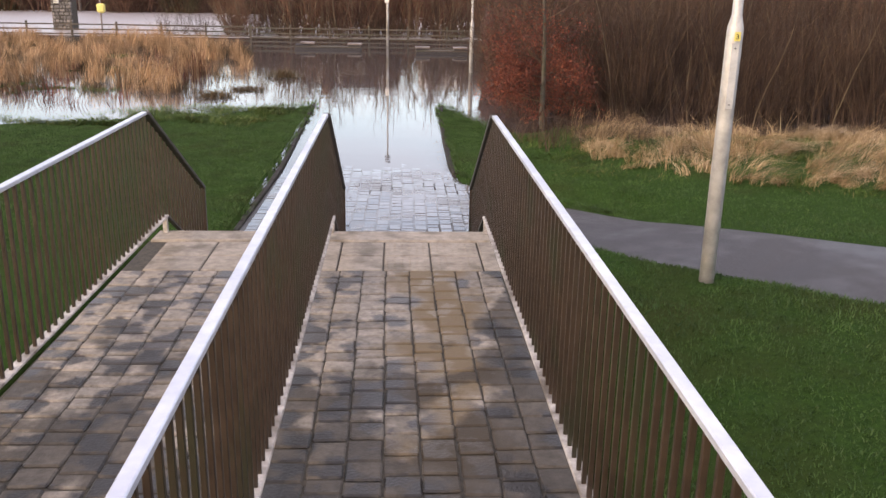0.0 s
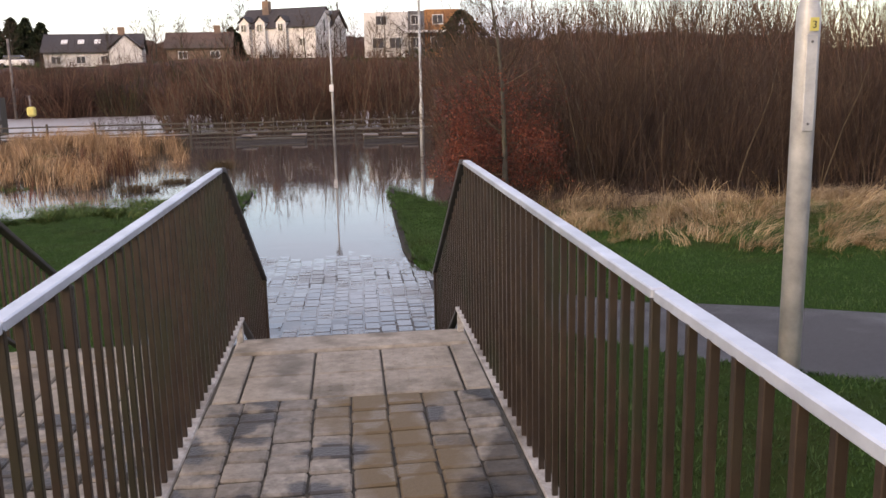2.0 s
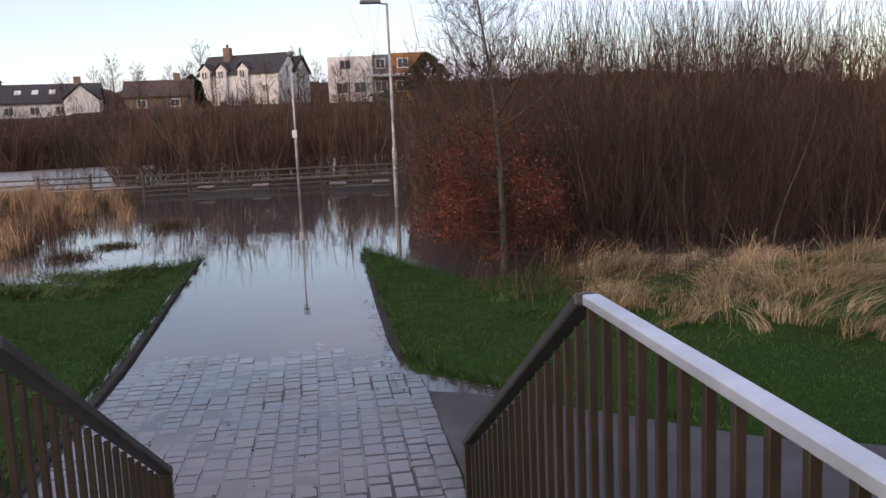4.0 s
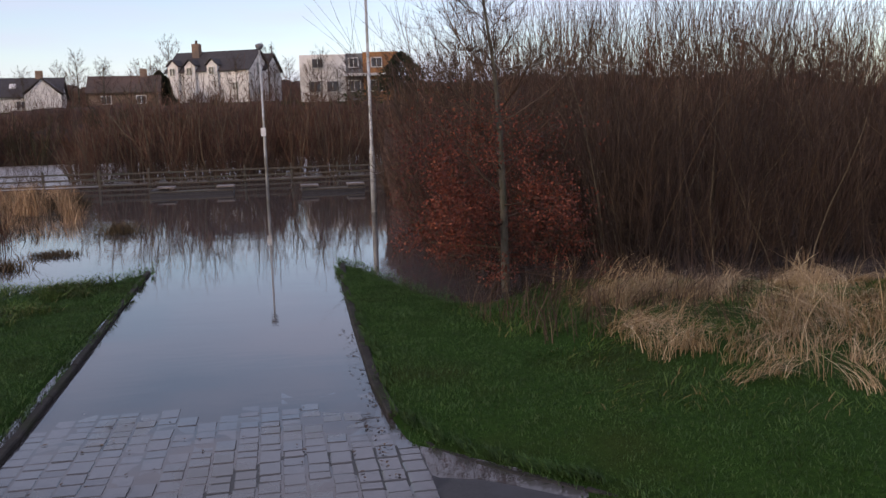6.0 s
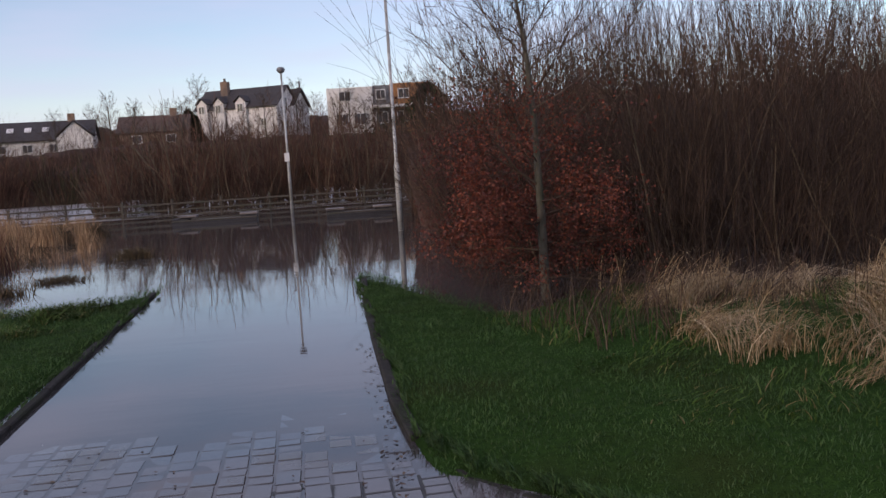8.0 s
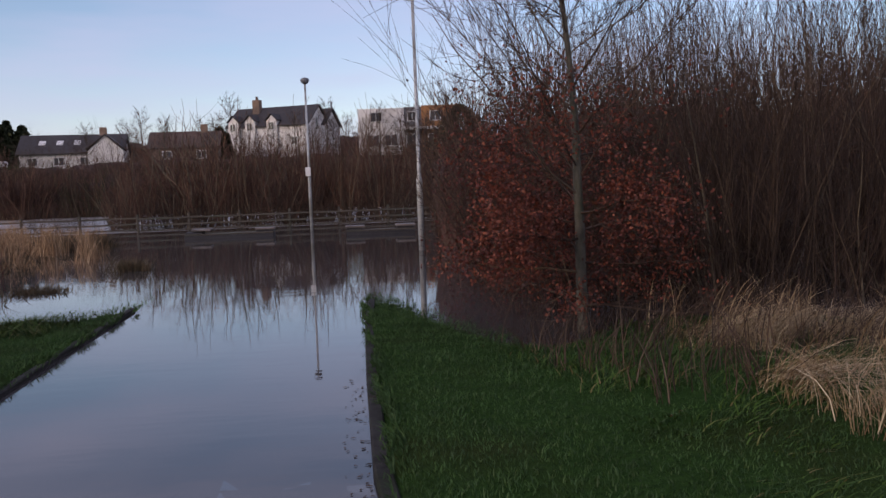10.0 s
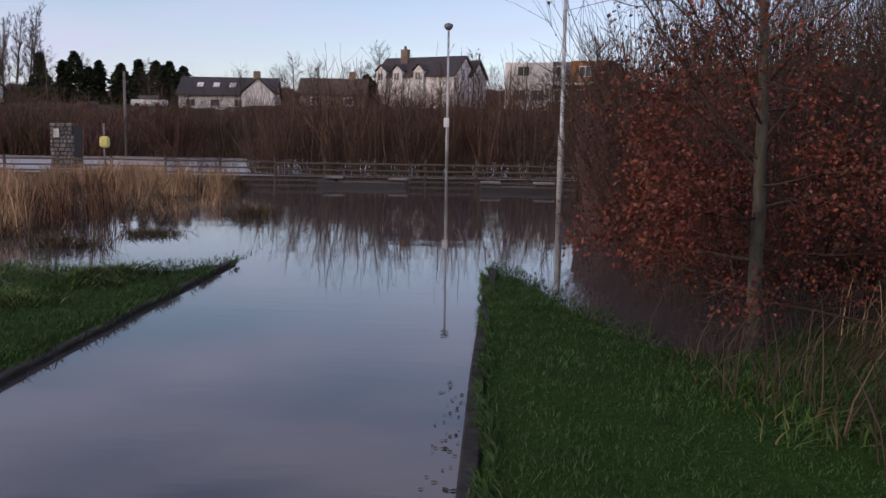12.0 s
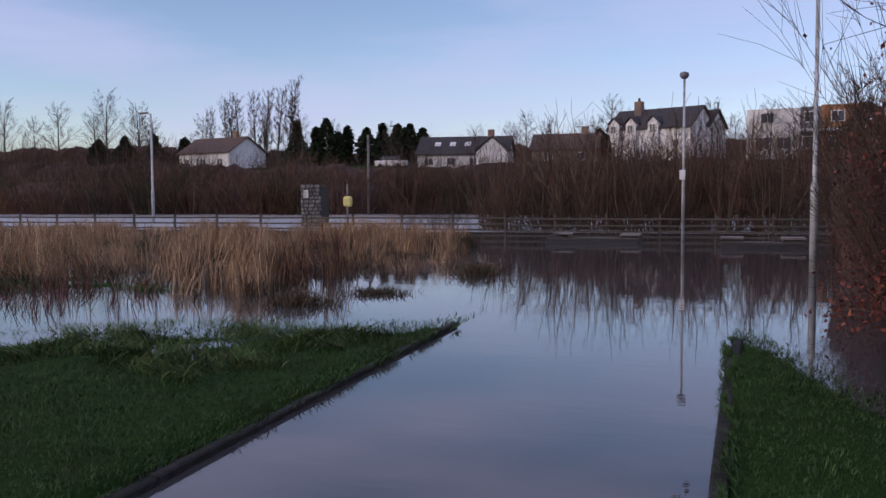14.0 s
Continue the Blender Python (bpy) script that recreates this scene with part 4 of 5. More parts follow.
def scrub_row(name, x0, x1, y, z, hmin, hmax, depth, seed, label, n_twigs, mass=0.82, thin=1.0, reach=0.6):
    """A bank of bare scrub too far to tell apart: a ragged mass bristling with upright twigs."""
    rng = seeded(seed)
    nxs, nys = int((x1 - x0) / 0.9), 7
    X = np.linspace(x0, x1, nxs)
    V, T = [], []
    top = hmin + (hmax - hmin) * (0.5 + 0.5 * wave(X, X * 0, 0.13, seed)) + 0.45 * wave(X, X * 0, 0.9, seed + 1)
    top = top * (0.62 + 0.38 * ((X - x0) / 3.5).clip(0, 1))
    for i in range(nxs):
        for j in range(nys):
            f = j / (nys - 1)
            V.append((X[i] + rng.normal(0, 0.18), y + depth * f + rng.normal(0, 0.35), z + (-1.0 if j in (0, nys - 1) else top[i] * mass * math.sin(math.pi * min(f * 1.05 + 0.02, 1)) ** 0.5 + rng.normal(0, 0.25))))
    for i in range(nxs - 1):
        for j in range(nys - 1):
            a = i * nys + j
            T += [(a, a + nys, a + nys + 1), (a, a + nys + 1, a + 1)]
    body = big(name, V, T, M_hedge)
    tagged(body, label, "scrub", kind="stuff")
    lines = []
    for _ in range(n_twigs):
        px = rng.uniform(x0, x1)
        tp = float(np.interp(px, X, top))
        py = y + rng.uniform(-0.8, depth * 0.7)
        h0 = rng.uniform(0, 0.7) * tp
        ln = tp * rng.uniform(0.3, reach)
        lines.append(limb(rng, (px, py, z + h0 * 0.9), (rng.normal(0, 0.22), rng.normal(0, 0.2), 1), ln, rng.uniform(0.018, 0.04) * thin, 0.008 * thin, 0.09, 3))
    V, T = tubes(lines, 3)
    tw = big(name + "_twigs", V, T, M_twigfar)
    tagged(tw, "bare brown twigs of the far bank scrub", "scrub", kind="stuff")


scrub_row("bank_scrub", -130, 60, 74.3, 0.0, 2.4, 4.6, 8, 3, "brown leafless scrub along the far river bank", 6800, 0.72)
scrub_row("thicket_scrub", 3.3, 60, 24.5, -0.1, 4.6, 6.6, 7, 21, "dense brown thicket behind the nearer shrubs", 11000, 0.66, 0.38, 0.85)
scrub_row("hill_scrub", -64, 70, 98, 2.4, 2.8, 4.5, 9, 9, "dark leafless scrub below the houses", 3200, 0.78)
scrub_row("slope_scrub", -190, -61, 97, 2.2, 4.8, 6.8, 10, 12, "dark leafless trees on the slope beyond the reeds", 4600, 0.62, 0.9, 0.8)
scrub_row("skyline_scrub", -260, -84, 146, 5.6, 6.0, 9.2, 10, 33, "dark brown treeline beyond the reeds", 4200)
scrub_row("ridge_scrub", -260, 90, 152, 5.8, 4.2, 7.2, 12, 15, "dark treeline along the ridge", 5000)

M_rust = island_mat("rusty_far_twigs", (0.06, 0.026, 0.012), (0.125, 0.058, 0.028), 0.85, (0.19, 0.11, 0.06))
M_greenish = island_mat("olive_far_twigs", (0.022, 0.022, 0.010), (0.05, 0.046, 0.022), 0.85, (0.10, 0.085, 0.045))
far_kinds = []
for k, (stems, height, lean, material, words) in enumerate([(34, 4.0, 0.6, M_twigfar, "brown leafless shrub on the far bank"), (40, 3.0, 0.9, M_rust, "rust-brown bramble shrub on the far bank"), (30, 4.6, 0.45, M_greenish, "olive-brown leafless shrub on the far bank")]):
    rr = seeded(140 + k)
    lines = [[(p, r_ + 0.008) for p, r_ in ln] for ln in bush_lines(rr, stems, height, 2.4, lean, 0.026, 9, 0.5)]
    e = root("far_shrub", -24 + 9 * k, 72.6, 0.0, words, "shrub", "far bank shrubs")
    for j in (0, 10, 20, 30):
        V, T = tubes([lines[j]], 4)
        big("stem", V, T, M_stem, e)
    V, T = tubes([ln for j, ln in enumerate(lines) if j not in (0, 10, 20, 30)])
    big("crown", V, T, material, e)
    far_kinds.append(e)
for k in range(110):
    px = rng.uniform(-105, 22)
    py = rng.uniform(72, 76) if k % 3 else rng.uniform(88, 108)
    kind = int(rng.choice(3, p=[0.5, 0.3, 0.2] if px > -40 else [0.6, 0.15, 0.25]))
    sc = rng.uniform(0.7, 1.25)
    o = copy_thing(far_kinds[kind], pose(px, py, max(float(land(px, py)), -0.2), 0, 0, rng.uniform(0, 360)))
    o.scale = (sc * 1.25, sc * 1.25, sc)
for k in range(14):
    px, py = rng.uniform(-28, 9), rng.uniform(73, 78)
    sc = rng.uniform(0.9, 1.35)
    o = copy_thing(shrub_kinds[2], pose(px, py, 0.4, 0, 0, rng.uniform(0, 360)))
    o.scale = (sc * 1.2, sc * 1.2, sc)
    tagged(o, "tall leafless willow at the far river bank", group="far bank willows")
for k in range(22):
    px = -13 + k * 0.84 + rng.uniform(-0.6, 0.6)
    o = copy_thing(shrub_kinds[3 if k % 3 else 1], pose(px, 42.8 + rng.uniform(-0.4, 1.2), -0.3, 0, 0, rng.uniform(0, 360)))
    sc = rng.uniform(0.45, 0.8)
    o.scale = (sc * 1.2, sc, sc)
    tagged(o, "low leafless shrub behind the flooded fence", group="fence shrubs")
# a tall stand of willows between the fence and the river
willows = []
for k, (stems, height, lean) in enumerate([(13, 5.0, 0.34), (15, 4.4, 0.5)]):
    rr = seeded(160 + k)
    lines = bush_lines(rr, stems, height, 1.6, lean, 0.030, 17, 0.3)
    e = root("willow", -4.0 + 3 * k, 44.5, -0.3, "leafless willow with pale stems behind the fence", "shrub", "riverside willows")
    bold = [j * 18 for j in range(9)]
    for j in bold:
        V, T = tubes([[(p, r_ * 1.2 + 0.006) for p, r_ in lines[j]]], 5)
        big("stem", V, T, M_stem, e)
    V, T = tubes([[(p, r_ + 0.004) for p, r_ in ln] for j, ln in enumerate(lines) if j not in bold])
    big("crown", V, T, M_twigfar, e)
    willows.append(e)
for k in range(40):
    px = -10.4 + k * 0.4 + rng.uniform(-0.6, 0.6)
    o = copy_thing(willows[k % 2], pose(px, 43.4 + rng.uniform(0, 4.0), -0.3, 0, 0, rng.uniform(0, 360)))
    sc = rng.uniform(0.82, 1.10) * float(np.interp(px, [-11, -8, 4, 6], [0.6, 1.0, 1.0, 0.9]))
    o.scale = (sc * 1.15, sc * 1.15, sc)


def conifer(x, y, z, height, width, seed, parent_kind=None):
    rng = seeded(seed)
    e = root("conifer", x, y, z, "dark green conifer on the skyline", "tree", "skyline conifers")
    part("trunk", lathe([(0.22, -0.3), (0.05, height * 0.96)], 8), M_bark, e)
    m = 2400
    width = width * 1.3
    f = rng.uniform(0, 1, m) ** 0.8
    a, rad = rng.uniform(0, 2 * math.pi, m), width * (1 - f) ** 0.85 * rng.uniform(0.25, 1.0, m) * (1 + 0.25 * np.sin(f * 9 + seed))
    rad = rad * (1 + 0.35 * np.sin(2 * a + seed + 5 * f))
    C = np.stack([rad * np.cos(a), rad * np.sin(a), height * (0.12 + 0.88 * f)], 1)
    out = np.stack([np.cos(a), np.sin(a), -0.25 + 0 * a], 1) + rng.normal(0, 0.3, (m, 3))
    sd = np.cross(out, rng.normal(0, 1, (m, 3)))
    sd /= np.linalg.norm(sd, axis=1)[:, None]
    s_ = rng.uniform(0.22, 0.6, m)[:, None]
    V = np.stack([C - sd * s_ * 0.5, C + sd * s_ * 0.5, C + out * s_], 1).reshape(-1, 3)
    big("crown", V, np.arange(3 * m).reshape(-1, 3), M_conifer, e)
    return e


for k, (px, tz, w_) in enumerate([(-70.2, 14.6, 1.7), (-66.6, 13.4, 1.6), (-64.6, 14.8, 2.4), (-60.7, 13.4, 1.3), (-57.2, 13.0, 2.0), (-54.3, 13.6, 1.6), (-51.5, 13.4, 2.6), (-49.4, 13.3, 2.2), (-47.2, 12.6, 2.0), (-62.4, 12.4, 2.0), (-112, 12.5, 2.5), (-106, 12.8, 2.2), (-99.5, 13.0, 2.0), (-93, 12.2, 2.6)]):
    conifer(px, 140, 5.6, tz - 5.6, w_, 200 + k)
dark = conifer(15.5, 112, 4.5, 7.0, 5.0, 240)
tagged(dark, "dark spreading evergreen beside the modern house")
for px, tz in ((-16.2, 10.5), (-15.5, 9.8), (-45, 11.6)):
    conifer(px, 126, 5.4, tz - 5.4, 0.9, int(300 + px))

pop, _ = bare_tree("poplar", -93, 180, float(land(-93, 180)) - 0.2, 22.5, 0.05, 81, "tall slender leafless poplar on the skyline", 0.30, 46, 7, 4, 0.32, None, 0.12, "tree", 1.9)
pop["group"] = "poplar row"
for k, (px, top) in enumerate([(-96.5, 18.2), (-99.5, 18.0), (-102.5, 17.5), (-105.3, 17.0), (-108.2, 16.2), (-111, 15.3), (-114.5, 14.0), (-94.6, 16.5), (-101, 15.0)]):
    o = copy_thing(pop, pose(px, 180 + (k % 3), float(land(px, 180)) - 0.2, 0, 0, 47 * k))
    o.scale = (top / 19.8 * 1.2, top / 19.8 * 1.2, top / 19.8)
bt, _ = bare_tree("bare_tree", -109.8, 140, 6.0, 16.0, 0.35, 91, "leafless broad-crowned tree on the skyline", 0.24, 30, 8, 4, 0.13, None, 0.14, "tree", 1.9)
bt["group"] = "skyline trees"
skyline_spots = [(-134, 140, 15), (-121, 140, 14.0), (-128, 141, 11.5), (-104, 141, 13.5), (-113, 140, 12.5), (-140, 142, 12.5), (-89, 140, 10.5), (-68, 150, 9.5), (-31, 145, 9.5), (-28, 150, 8.6), (-35, 150, 8), (-20, 150, 8.4), (-17.0, 146, 11.5), (-22.5, 148, 8), (1.5, 135, 7.0), (4.0, 118, 6.2), (-0.5, 116, 6.0), (7.5, 114, 6.0), (-3.0, 114, 5.6), (-12, 116, 5.4)]
scrub_spots = [(-8, 114, 5.4), (-26, 118, 5.6), (11, 112, 6.4), (-5.5, 120, 7.2), (-15, 112, 6.5), (-1.5, 124, 8.5), (5.6, 121, 8.0), (9.5, 119, 7.5), (-21, 113, 6.8), (-30, 112, 6.5), (-44, 118, 7), (-60, 122, 8.5), (-85, 120, 9), (-92, 126, 10)]
thicket_spots = [(4.3, 27, 5.2), (5.3, 25.8, 5.4), (3.9, 29.5, 5.4), (6.5, 30, 5.2), (8.2, 33, 6.4), (9.6, 31, 5.6), (11.5, 34, 6.6), (13, 30, 5.4), (15, 33, 6.6), (17, 31, 6.0), (19, 34, 6.8), (21.5, 32, 6.2), (24, 34, 6.6), (27, 33, 6.5), (4.9, 31, 4.4), (10.5, 27, 5.2), (16, 27, 5.4)]
for k, (px, py, hh) in enumerate(skyline_spots + scrub_spots + thicket_spots):
    o = copy_thing(bt, pose(px, py, float(land(px, py)) - 0.2, 0, 0, 63 * k))
    sc = hh / 16.0
    o.scale = (sc, sc, sc)


# ---- houses ----
def gable_solid(w, d, wall_h, roof_h, over=0.0):
    """A gabled block along x: base centred, ridge along x."""
    bm = bmesh.new()
    P = [(-w / 2, -d / 2), (w / 2, -d / 2), (w / 2, d / 2), (-w / 2, d / 2)]
    lo = [bm.verts.new((px, py, -3)) for px, py in P]
    hi = [bm.verts.new((px, py, wall_h)) for px, py in P]
    r = [bm.verts.new((-w / 2, 0, wall_h + roof_h)), bm.verts.new((w / 2, 0, wall_h + roof_h))]
    for k in range(4):
        bm.faces.new((lo[k], lo[(k + 1) % 4], hi[(k + 1) % 4], hi[k]))
    bm.faces.new((hi[0], hi[1], r[1], r[0]))
    bm.faces.new((hi[2], hi[3], r[0], r[1]))
    bm.faces.new((hi[1], hi[2], r[1]))
    bm.faces.new((hi[3], hi[0], r[0]))
    bm.faces.new(list(reversed(lo)))
    return bm


def roof_slabs(w, d, wall_h, roof_h, e, material, over=0.35, thick=0.16, hip=0.0):
    for s_ in (-1, 1):
        bm = bmesh.new()
        oz = over * roof_h / (d / 2)
        a = [(-w / 2 - over, s_ * (d / 2 + over), wall_h - oz), (w / 2 + over, s_ * (d / 2 + over), wall_h - oz), (w / 2 + over - hip, 0, wall_h + roof_h), (-w / 2 - over + hip, 0, wall_h + roof_h)]
        lo = [bm.verts.new(p) for p in a]
        hi = [bm.verts.new((p[0], p[1], p[2] + thick)) for p in a]
        bm.faces.new(lo)
        bm.faces.new(hi)
        for k in range(4):
            bm.faces.new((lo[k], lo[(k + 1) % 4], hi[(k + 1) % 4], hi[k]))
        bmesh.ops.recalc_face_normals(bm, faces=list(bm.faces))
        part("roof", bm, material, e)


def window(e, x, y, z, w, h, rz=0):
    f = part("window", chamfered(w, 0.10, h, 0.01), M_frame, e, "", pose(x, y, z, 0, 0, rz))
    part("pane", chamfered(w - 0.22, 0.03, h - 0.22, 0.0), M_pane, f, "", pose(x, y, z, 0, 0, rz) @ pose(0, -0.05, 0))
    part("glazing_bar", chamfered(0.06, 0.03, h - 0.2, 0.0), M_frame, f, "", pose(x, y, z, 0, 0, rz) @ pose(0, -0.062, 0))


# white house with dormers and a tall gable
wh = root("house", -8.6, 133.5, 4.6, "white rendered house with dark slate roof and dormers", "house", rz=-24)
part("wall", gable_solid(12.8, 7.2, 6.3, 2.75), M_white, wh)
roof_slabs(12.8, 7.2, 6.3, 2.75, wh, M_slate)
part("rear_wing", gable_solid(5.5, 6.0, 5.6, 2.6), M_white, wh, "", pose(3.9, 3.9, 0.5))
for s_ in (-1, 1):
    part("wing_roof", chamfered(6.0, 4.0, 0.16, 0.02), M_slate, wh, "", pose(4.1, 3.9 + s_ * 1.55, 7.52, s_ * -41, 0, 0))
part("chimney", chamfered(1.15, 0.9, 2.4, 0.05, (-3.0, -0.8, 9.1)), M_brick, wh, "brown brick chimney stack")
part("chimney_pot", lathe([(0.2, 10.3), (0.16, 10.8)], 10), M_tile, wh, "", Matrix.Translation((-3.0, -0.8, 0)))
for dx in (-5.2, -2.5, 1.0):
    part("dormer", gable_solid(2.2, 1.6, 1.5, 0.8), M_white, wh, "white gabled dormer", pose(dx, -3.0, 5.4, 0, 0, 90))
    for s_ in (-1, 1):
        part("dormer_roof", chamfered(1.35, 2.7, 0.12, 0.01), M_slate, wh, "", pose(dx + s_ * 0.5, -3.05, 7.42, 0, s_ * 45, 0))
    window(wh, dx, -4.2, 6.15, 1.0, 1.2)
for dx in (-5.2, -2.6, 0.9):
    window(wh, dx, -3.68, 3.9, 1.3, 1.2)
    window(wh, dx, -3.68, 1.6, 1.3, 1.4)
window(wh, 6.44, -0.6, 6.4, 0.7, 2.0, 90)
window(wh, 6.44, -0.6, 3.4, 0.8, 1.3, 90)
window(wh, 6.44, 1.4, 3.4, 0.8, 1.3, 90)
window(wh, 4.3, -3.68, 3.9, 1.0, 1.2)


def bungalow(x, y, z, w, d, wall_h, roof_h, rz, wall_m, roof_m, label, skylights=0, porch=False):
    e = root("house", x, y, z, label, "house", rz=rz)
    part("wall", gable_solid(w, d, wall_h, roof_h), wall_m, e)
    roof_slabs(w, d, wall_h, roof_h, e, roof_m)
    part("chimney", chamfered(0.9, 0.7, 1.5, 0.04, (w * 0.28, 0, wall_h + roof_h + 0.3)), M_brick, e)
    k = max(2, int(w / 3))
    for j in range(k):
        window(e, -w / 2 + (j + 0.5) * w / k, -d / 2 - 0.04, wall_h * 0.55, 1.3, 1.1)
    for j in range(skylights):
        tilt = math.degrees(math.atan2(roof_h, d / 2))
        part("skylight", chamfered(0.8, 1.1, 0.10, 0.01), M_frame, e, "pale skylight", pose(-w * 0.3 + j * w * 0.17, -d * 0.25, wall_h + roof_h * 0.5 + 0.2, tilt))
    if porch:
        part("gable_wing", gable_solid(5, 4.2, wall_h, roof_h * 0.8), wall_m, e, "pale gabled wing", pose(w * 0.36, -d / 2 - 0.8, 0, 0, 0, 90))
        for s_ in (-1, 1):
            part("wing_roof", chamfered(0.14, 5.4, 3.0, 0.01), roof_m, e, "", pose(w * 0.36 + s_ * 1.15, -d / 2 - 0.8, wall_h + roof_h * 0.42 + 0.12, 0, s_ * -52, 0))
    return e


bungalow(-34.5, 123, 4.9, 12.5, 8, 2.4, 2.4, 8, M_white, M_slate, "pale bungalow with dark roof and skylights", 3, True)
bungalow(-20.2, 123, 5.4, 8.6, 7, 2.2, 2.1, 4, M_brick, M_tile, "brown-tiled bungalow half hidden by scrub")
bungalow(-77.5, 128, 5.2, 11.5, 8, 3.4, 2.4, -15, M_white, M_tile, "pale gabled house with brown roof beyond river")

mod = root("house", 9.6, 127, 4.9, "modern flat-roofed house in white and cedar cladding", "house", rz=-4)
part("white_block", chamfered(6.4, 7, 9.0, 0.05, (-3.3, 0, 2.9)), M_white, mod)
part("grey_block", chamfered(2.4, 6.6, 8.8, 0.05, (1.1, 0, 3.1)), M_grey, mod)
part("cedar_block", chamfered(5.0, 7.2, 9.4, 0.05, (4.8, 0.1, 2.95)), M_orange, mod, "orange cedar-clad block")
part("balcony", chamfered(7.6, 1.6, 0.35, 0.03, (3.4, -4.2, 4.5)), M_frame, mod)
for dx, w_ in ((-4.0, 1.7), (1.0, 1.4), (4.2, 1.6)):
    window(mod, dx, -3.7, 6.2, w_, 1.4)
for dx in (-4.5, -2.0, 1.0, 4.0):
    window(mod, dx, -3.7, 3.0, 1.8, 1.6)

car = root("car", -41.6, 112, float(land(-41.6, 112)) + 0.9, "small white parked car among far scrub", "car")
bm = chamfered(4.2, 1.7, 0.75, 0.12, (0, 0, 0.65))
part("body", bm, M_white, car)
part("cabin", chamfered(2.3, 1.5, 0.6, 0.2, (-0.1, 0, 1.25)), M_pane, car)
for sx_ in (-1.3, 1.3):
    for sy_ in (-0.8, 0.8):
        part("wheel", lathe([(0.3, -0.1), (0.32, 0), (0.3, 0.1)], 14), M_rubber, car, "", pose(sx_, sy_, 0.32, 90))


# ---- kerbs ----
def kerb_run(name, line, label, length=0.9, width=0.10, z=0.05):
    e = root(name, line[0][0], line[0][1], 0, label, "kerb")
    e["kind"] = "structure"
    o = Vector((line[0][0], line[0][1], 0))
    for a, b in zip(line, line[1:]):
        a, b = Vector((*a, 0)), Vector((*b, 0))
        n_ = max(1, round((b - a).length / length))
        for k in range(n_):
            p, q_ = a.lerp(b, k / n_), a.lerp(b, (k + 1) / n_)
            d_ = q_ - p
            zz = z + rng.uniform(-0.008, 0.008)
            part("kerbstone", chamfered(d_.length - 0.008, width, 0.24, 0.012), M_kerb, e, "", Matrix.Translation((p + q_) / 2 - o + Vector((0, 0, zz - 0.12))) @ Matrix.Rotation(math.atan2(d_.y, d_.x), 4, "Z"))
    return e


kerb_run("kerb_right", [(1.00, 15.3), (0.91, 13.2), (0.86, 10.4), (0.84, 8.0), (0.885, 7.1)], "dark wet concrete edging beside the flooded path")
kerb_run("kerb_curve", [(0.895, 7.08), (1.10, 6.38), (1.35, 6.02), (1.62, 5.70), (1.95, 5.38), (2.40, 4.85), (2.95, 4.05)], "low muddy edging sunk in the grass", 0.7, 0.06, 0.008)
kerb_run("kerb_left", [(-2.24, 2.3), (-2.14, 7.3), (-2.18, 9.5), (-2.28, 13.0), (-2.32, 15.6)], "dark wet concrete edging along the grass", 0.9, 0.08)

# ---- setts and slabs, last ----
setts_cache = {}


def sett_piece(w, l):
    key = (round(w, 3), round(l, 2))
    if key not in setts_cache:
        bm = chamfered(key[0] - 0.008, key[1] - 0.017, 0.08, 0.009)
        me = bpy.data.meshes.new("sett")
        bm.to_mesh(me)
        bm.free()
        setts_cache[key] = me
    return setts_cache[key]


def pave(parent, x0, x1, y0, y1, cols, z_of, material, rng, lengths, inside=None, limit=300):
    """Columns of setts of mixed length; those past the limit are joined into one."""
    w = (x1 - x0) / cols
    count, rest = 0, []
    for c in range(cols):
        y = y1 + 0.015
        while y > y0:
            l = rng.choice(lengths)
            cx, cy = x0 + (c + 0.5) * w, y - l / 2
            y -= l
            if inside and not inside(cx, cy):
                continue
            m = pose(cx + rng.uniform(-0.004, 0.004) + 0.014 * math.sin(cy * 1.3), cy, z_of(cx, cy) - 0.04 + rng.uniform(-0.003, 0.003), rng.uniform(-0.6, 0.6), rng.uniform(-0.7, 0.7), rng.uniform(-1.8, 1.8))
            me = sett_piece(w, l)
            if count < limit:
                o = new("sett", me)
                if not me.materials:
                    me.materials.append(material)
                o.parent = parent
                o.matrix_local = m
                o.material_slots[0].link = "OBJECT"
                o.material_slots[0].material = material
                count += 1
            else:
                rest.append((me, m))
    if rest:
        V, F = [], []
        for me, m in rest:
            b_ = len(V)
            V += [m @ v.co for v in me.vertices]
            F += [[b_ + i for i in p.vertices] for p in me.polygons]
        o = raw("setts", V, F, material, parent)
        tagged(o, "further wet setts", kind="stuff")


rs = random.Random(7)
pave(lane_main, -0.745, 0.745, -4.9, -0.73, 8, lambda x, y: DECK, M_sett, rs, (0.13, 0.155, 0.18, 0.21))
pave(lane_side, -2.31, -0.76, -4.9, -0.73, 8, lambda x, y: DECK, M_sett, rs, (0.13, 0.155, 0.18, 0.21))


def slab(parent, x0, x1, y0, y1, z, c=0.008):
    part("slab", chamfered(x1 - x0 - 0.012, y1 - y0 - 0.012, 0.07, c, ((x0 + x1) / 2, (y0 + y1) / 2, z - 0.035)), M_slab, parent)


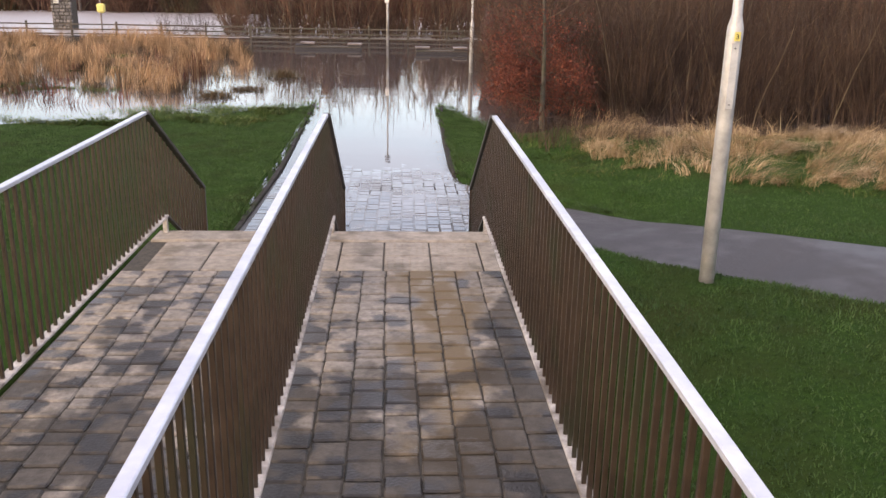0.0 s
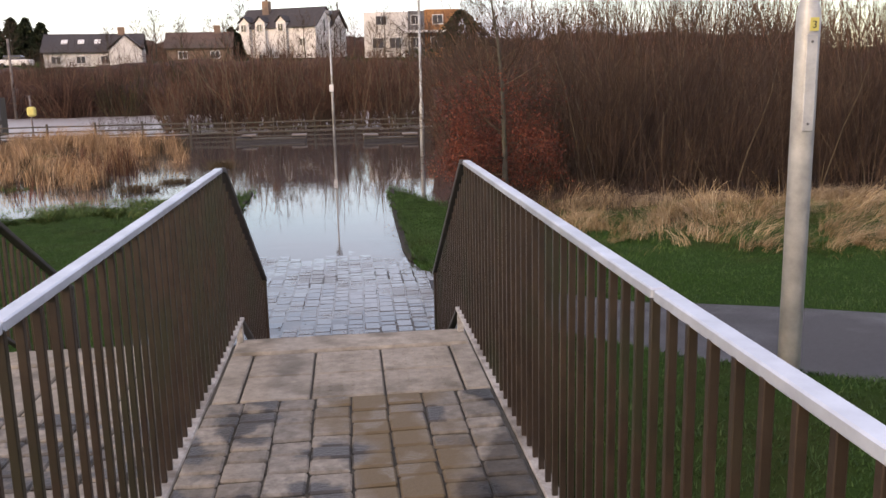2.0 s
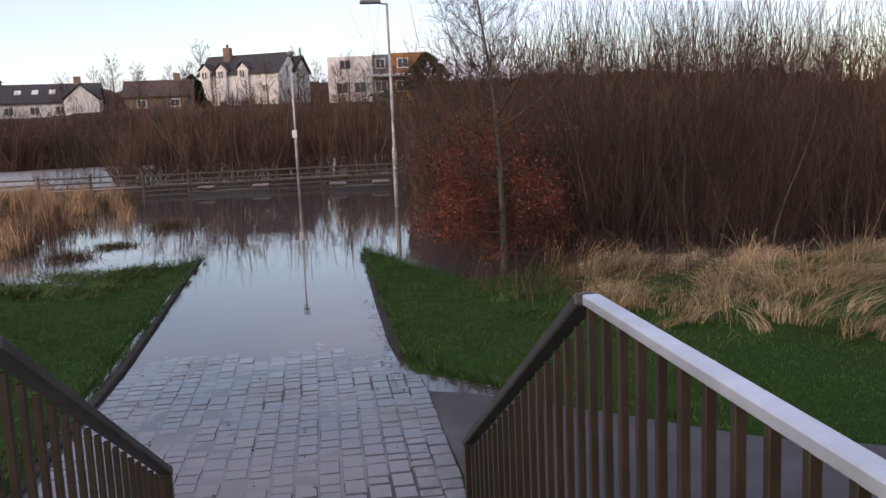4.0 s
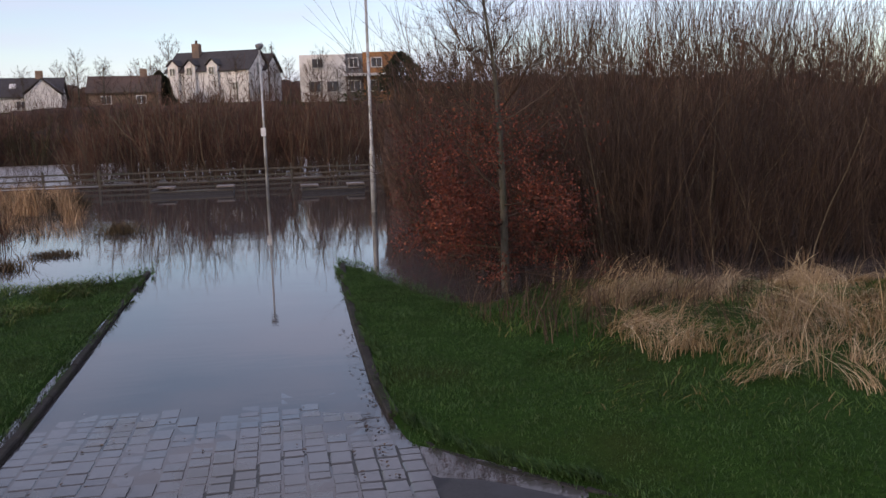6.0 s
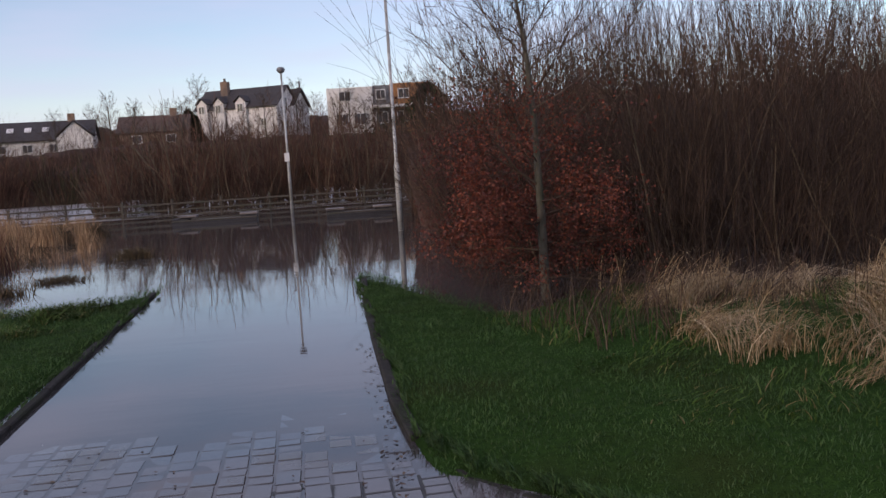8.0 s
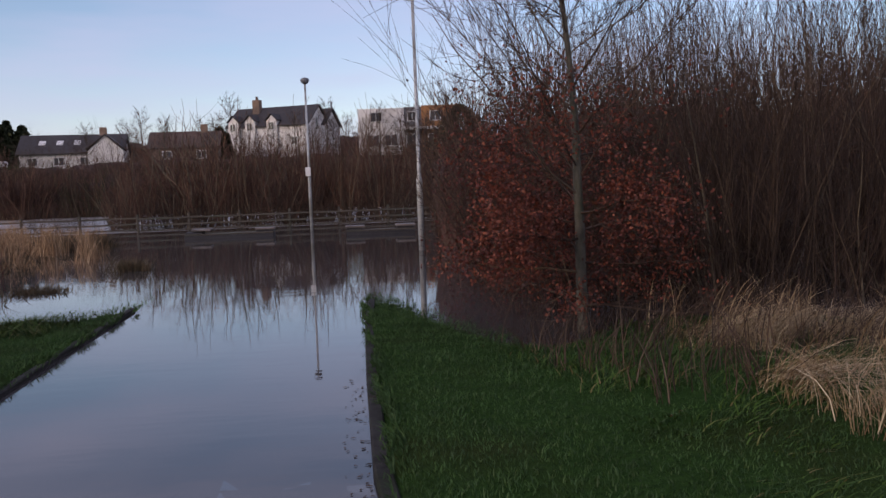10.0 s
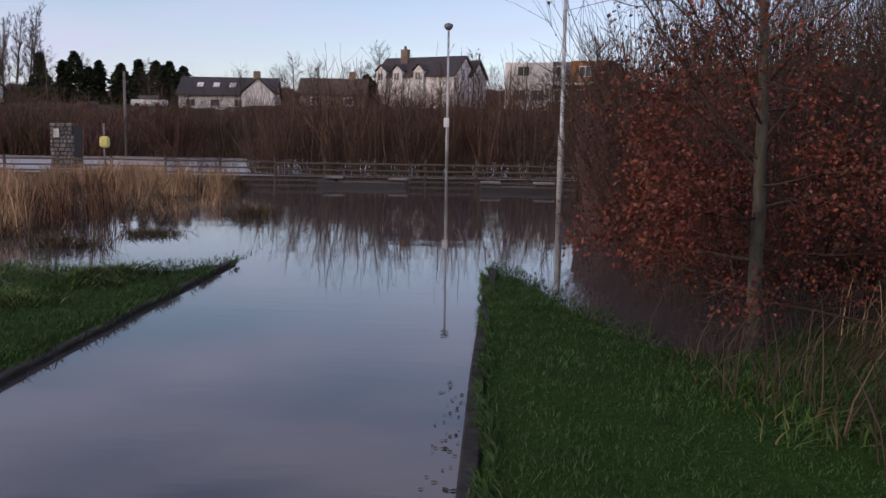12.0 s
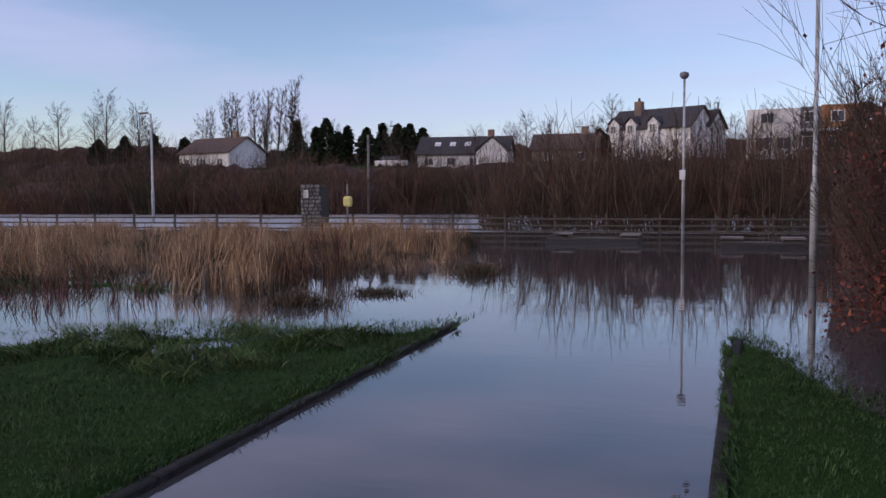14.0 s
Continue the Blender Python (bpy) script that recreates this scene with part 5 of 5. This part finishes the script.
for a, b in ((-0.60, -0.225), (-0.225, 0.172), (0.172, 0.60)):
    slab(lane_main, a, b, -0.715, -0.33, DECK)
    slab(lane_main, a, b, -0.33, 0.08, DECK)
for sgn in (-1, 1):
    slab(lane_main, min(sgn * 0.602, sgn * 0.745), max(sgn * 0.602, sgn * 0.745), -0.72, 0.08, DECK + 0.003)
slab(lane_main, -0.745, 0.745, 0.08, 0.40, DECK + 0.012, 0.015)
slab(lane_side, -2.31, -0.76, 0.08, 0.40, DECK + 0.012, 0.015)
for a, b in ((-2.16, -1.7), (-1.7, -1.24), (-1.24, -0.78)):
    slab(lane_side, a, b, -0.715, -0.33, DECK)
    slab(lane_side, a, b, -0.33, 0.08, DECK)
# raised blisters on two warning slabs
dv = []
for bx in np.arange(-0.19, 0.56, 0.062):
    for yy in np.arange(-0.68, 0.05, 0.062):
        if abs(bx - 0.172) > 0.03 and abs(yy + 0.33) > 0.03:
            dv.append((bx, yy))
V, F = [], []
for bx, yy in dv:
    b_ = len(V)
    for r_, zz in ((0.014, 0.0), (0.009, 0.004)):
        V += [(bx + r_ * math.cos(k * math.pi / 3), yy + r_ * math.sin(k * math.pi / 3), DECK + zz - 0.001) for k in range(6)]
    F += [(b_ + k, b_ + (k + 1) % 6, b_ + 6 + (k + 1) % 6, b_ + 6 + k) for k in range(6)] + [tuple(b_ + 6 + k for k in range(6))]
bl = raw("blisters", V, F, M_slab, lane_main)
tagged(bl, "worn raised blisters of warning slabs", kind="stuff")

fxs, fys = np.arange(-2.09, 0.86, 0.06), np.arange(2.0, 7.6, 0.06)
FX, FY = np.meshgrid(fxs, fys)
FZ = 0.002 + (7.25 - FY) * 0.008 + 0.006 * wave(FX, FY, 1.6, 3) - 0.0032 + 0.0042 * wave(FX, FY, 3.3, 14) - 0.007 * sstep(0.15, 0.7, FX) - 0.006 * sstep(2.9, 2.1, FY)
nfx, nfy = len(fxs), len(fys)
fi, fj = np.meshgrid(np.arange(nfx - 1), np.arange(nfy - 1))
fq = (fj * nfx + fi).ravel()
film = big("surface_water", np.stack([FX.ravel(), FY.ravel(), FZ.ravel()], 1), np.concatenate([np.stack([fq, fq + 1, fq + nfx + 1], 1), np.stack([fq, fq + nfx + 1, fq + nfx], 1)]), M_water, smooth=True)
tagged(film, "thin film of water lying on the setts", "water", kind="structure")
lower = raw("paved_path", [(-2.2, 1.7, 0.038), (0.99, 1.7, 0.038), (0.99, 9.0, -0.020), (-2.2, 9.0, -0.020)], [(0, 1, 2, 3)], M_wetjoint)
tagged(lower, "wet sett-paved path running into flood water", "path", kind="structure")


def path_z(x, y):
    return 0.002 + (7.25 - y) * 0.008 + 0.006 * float(wave(x, y, 1.6, 3))


def path_inside(x, y):
    return x < np.interp(y, [2, 4.3, 5.5, 6.4, 7.1, 9], [0.98, 1.0, 1.0, 0.98, 0.87, 0.84])


pave(lower, -2.1, 0.98, 2.0, 8.2, 18, path_z, M_wet, rs, (0.13, 0.165, 0.2, 0.24), path_inside)
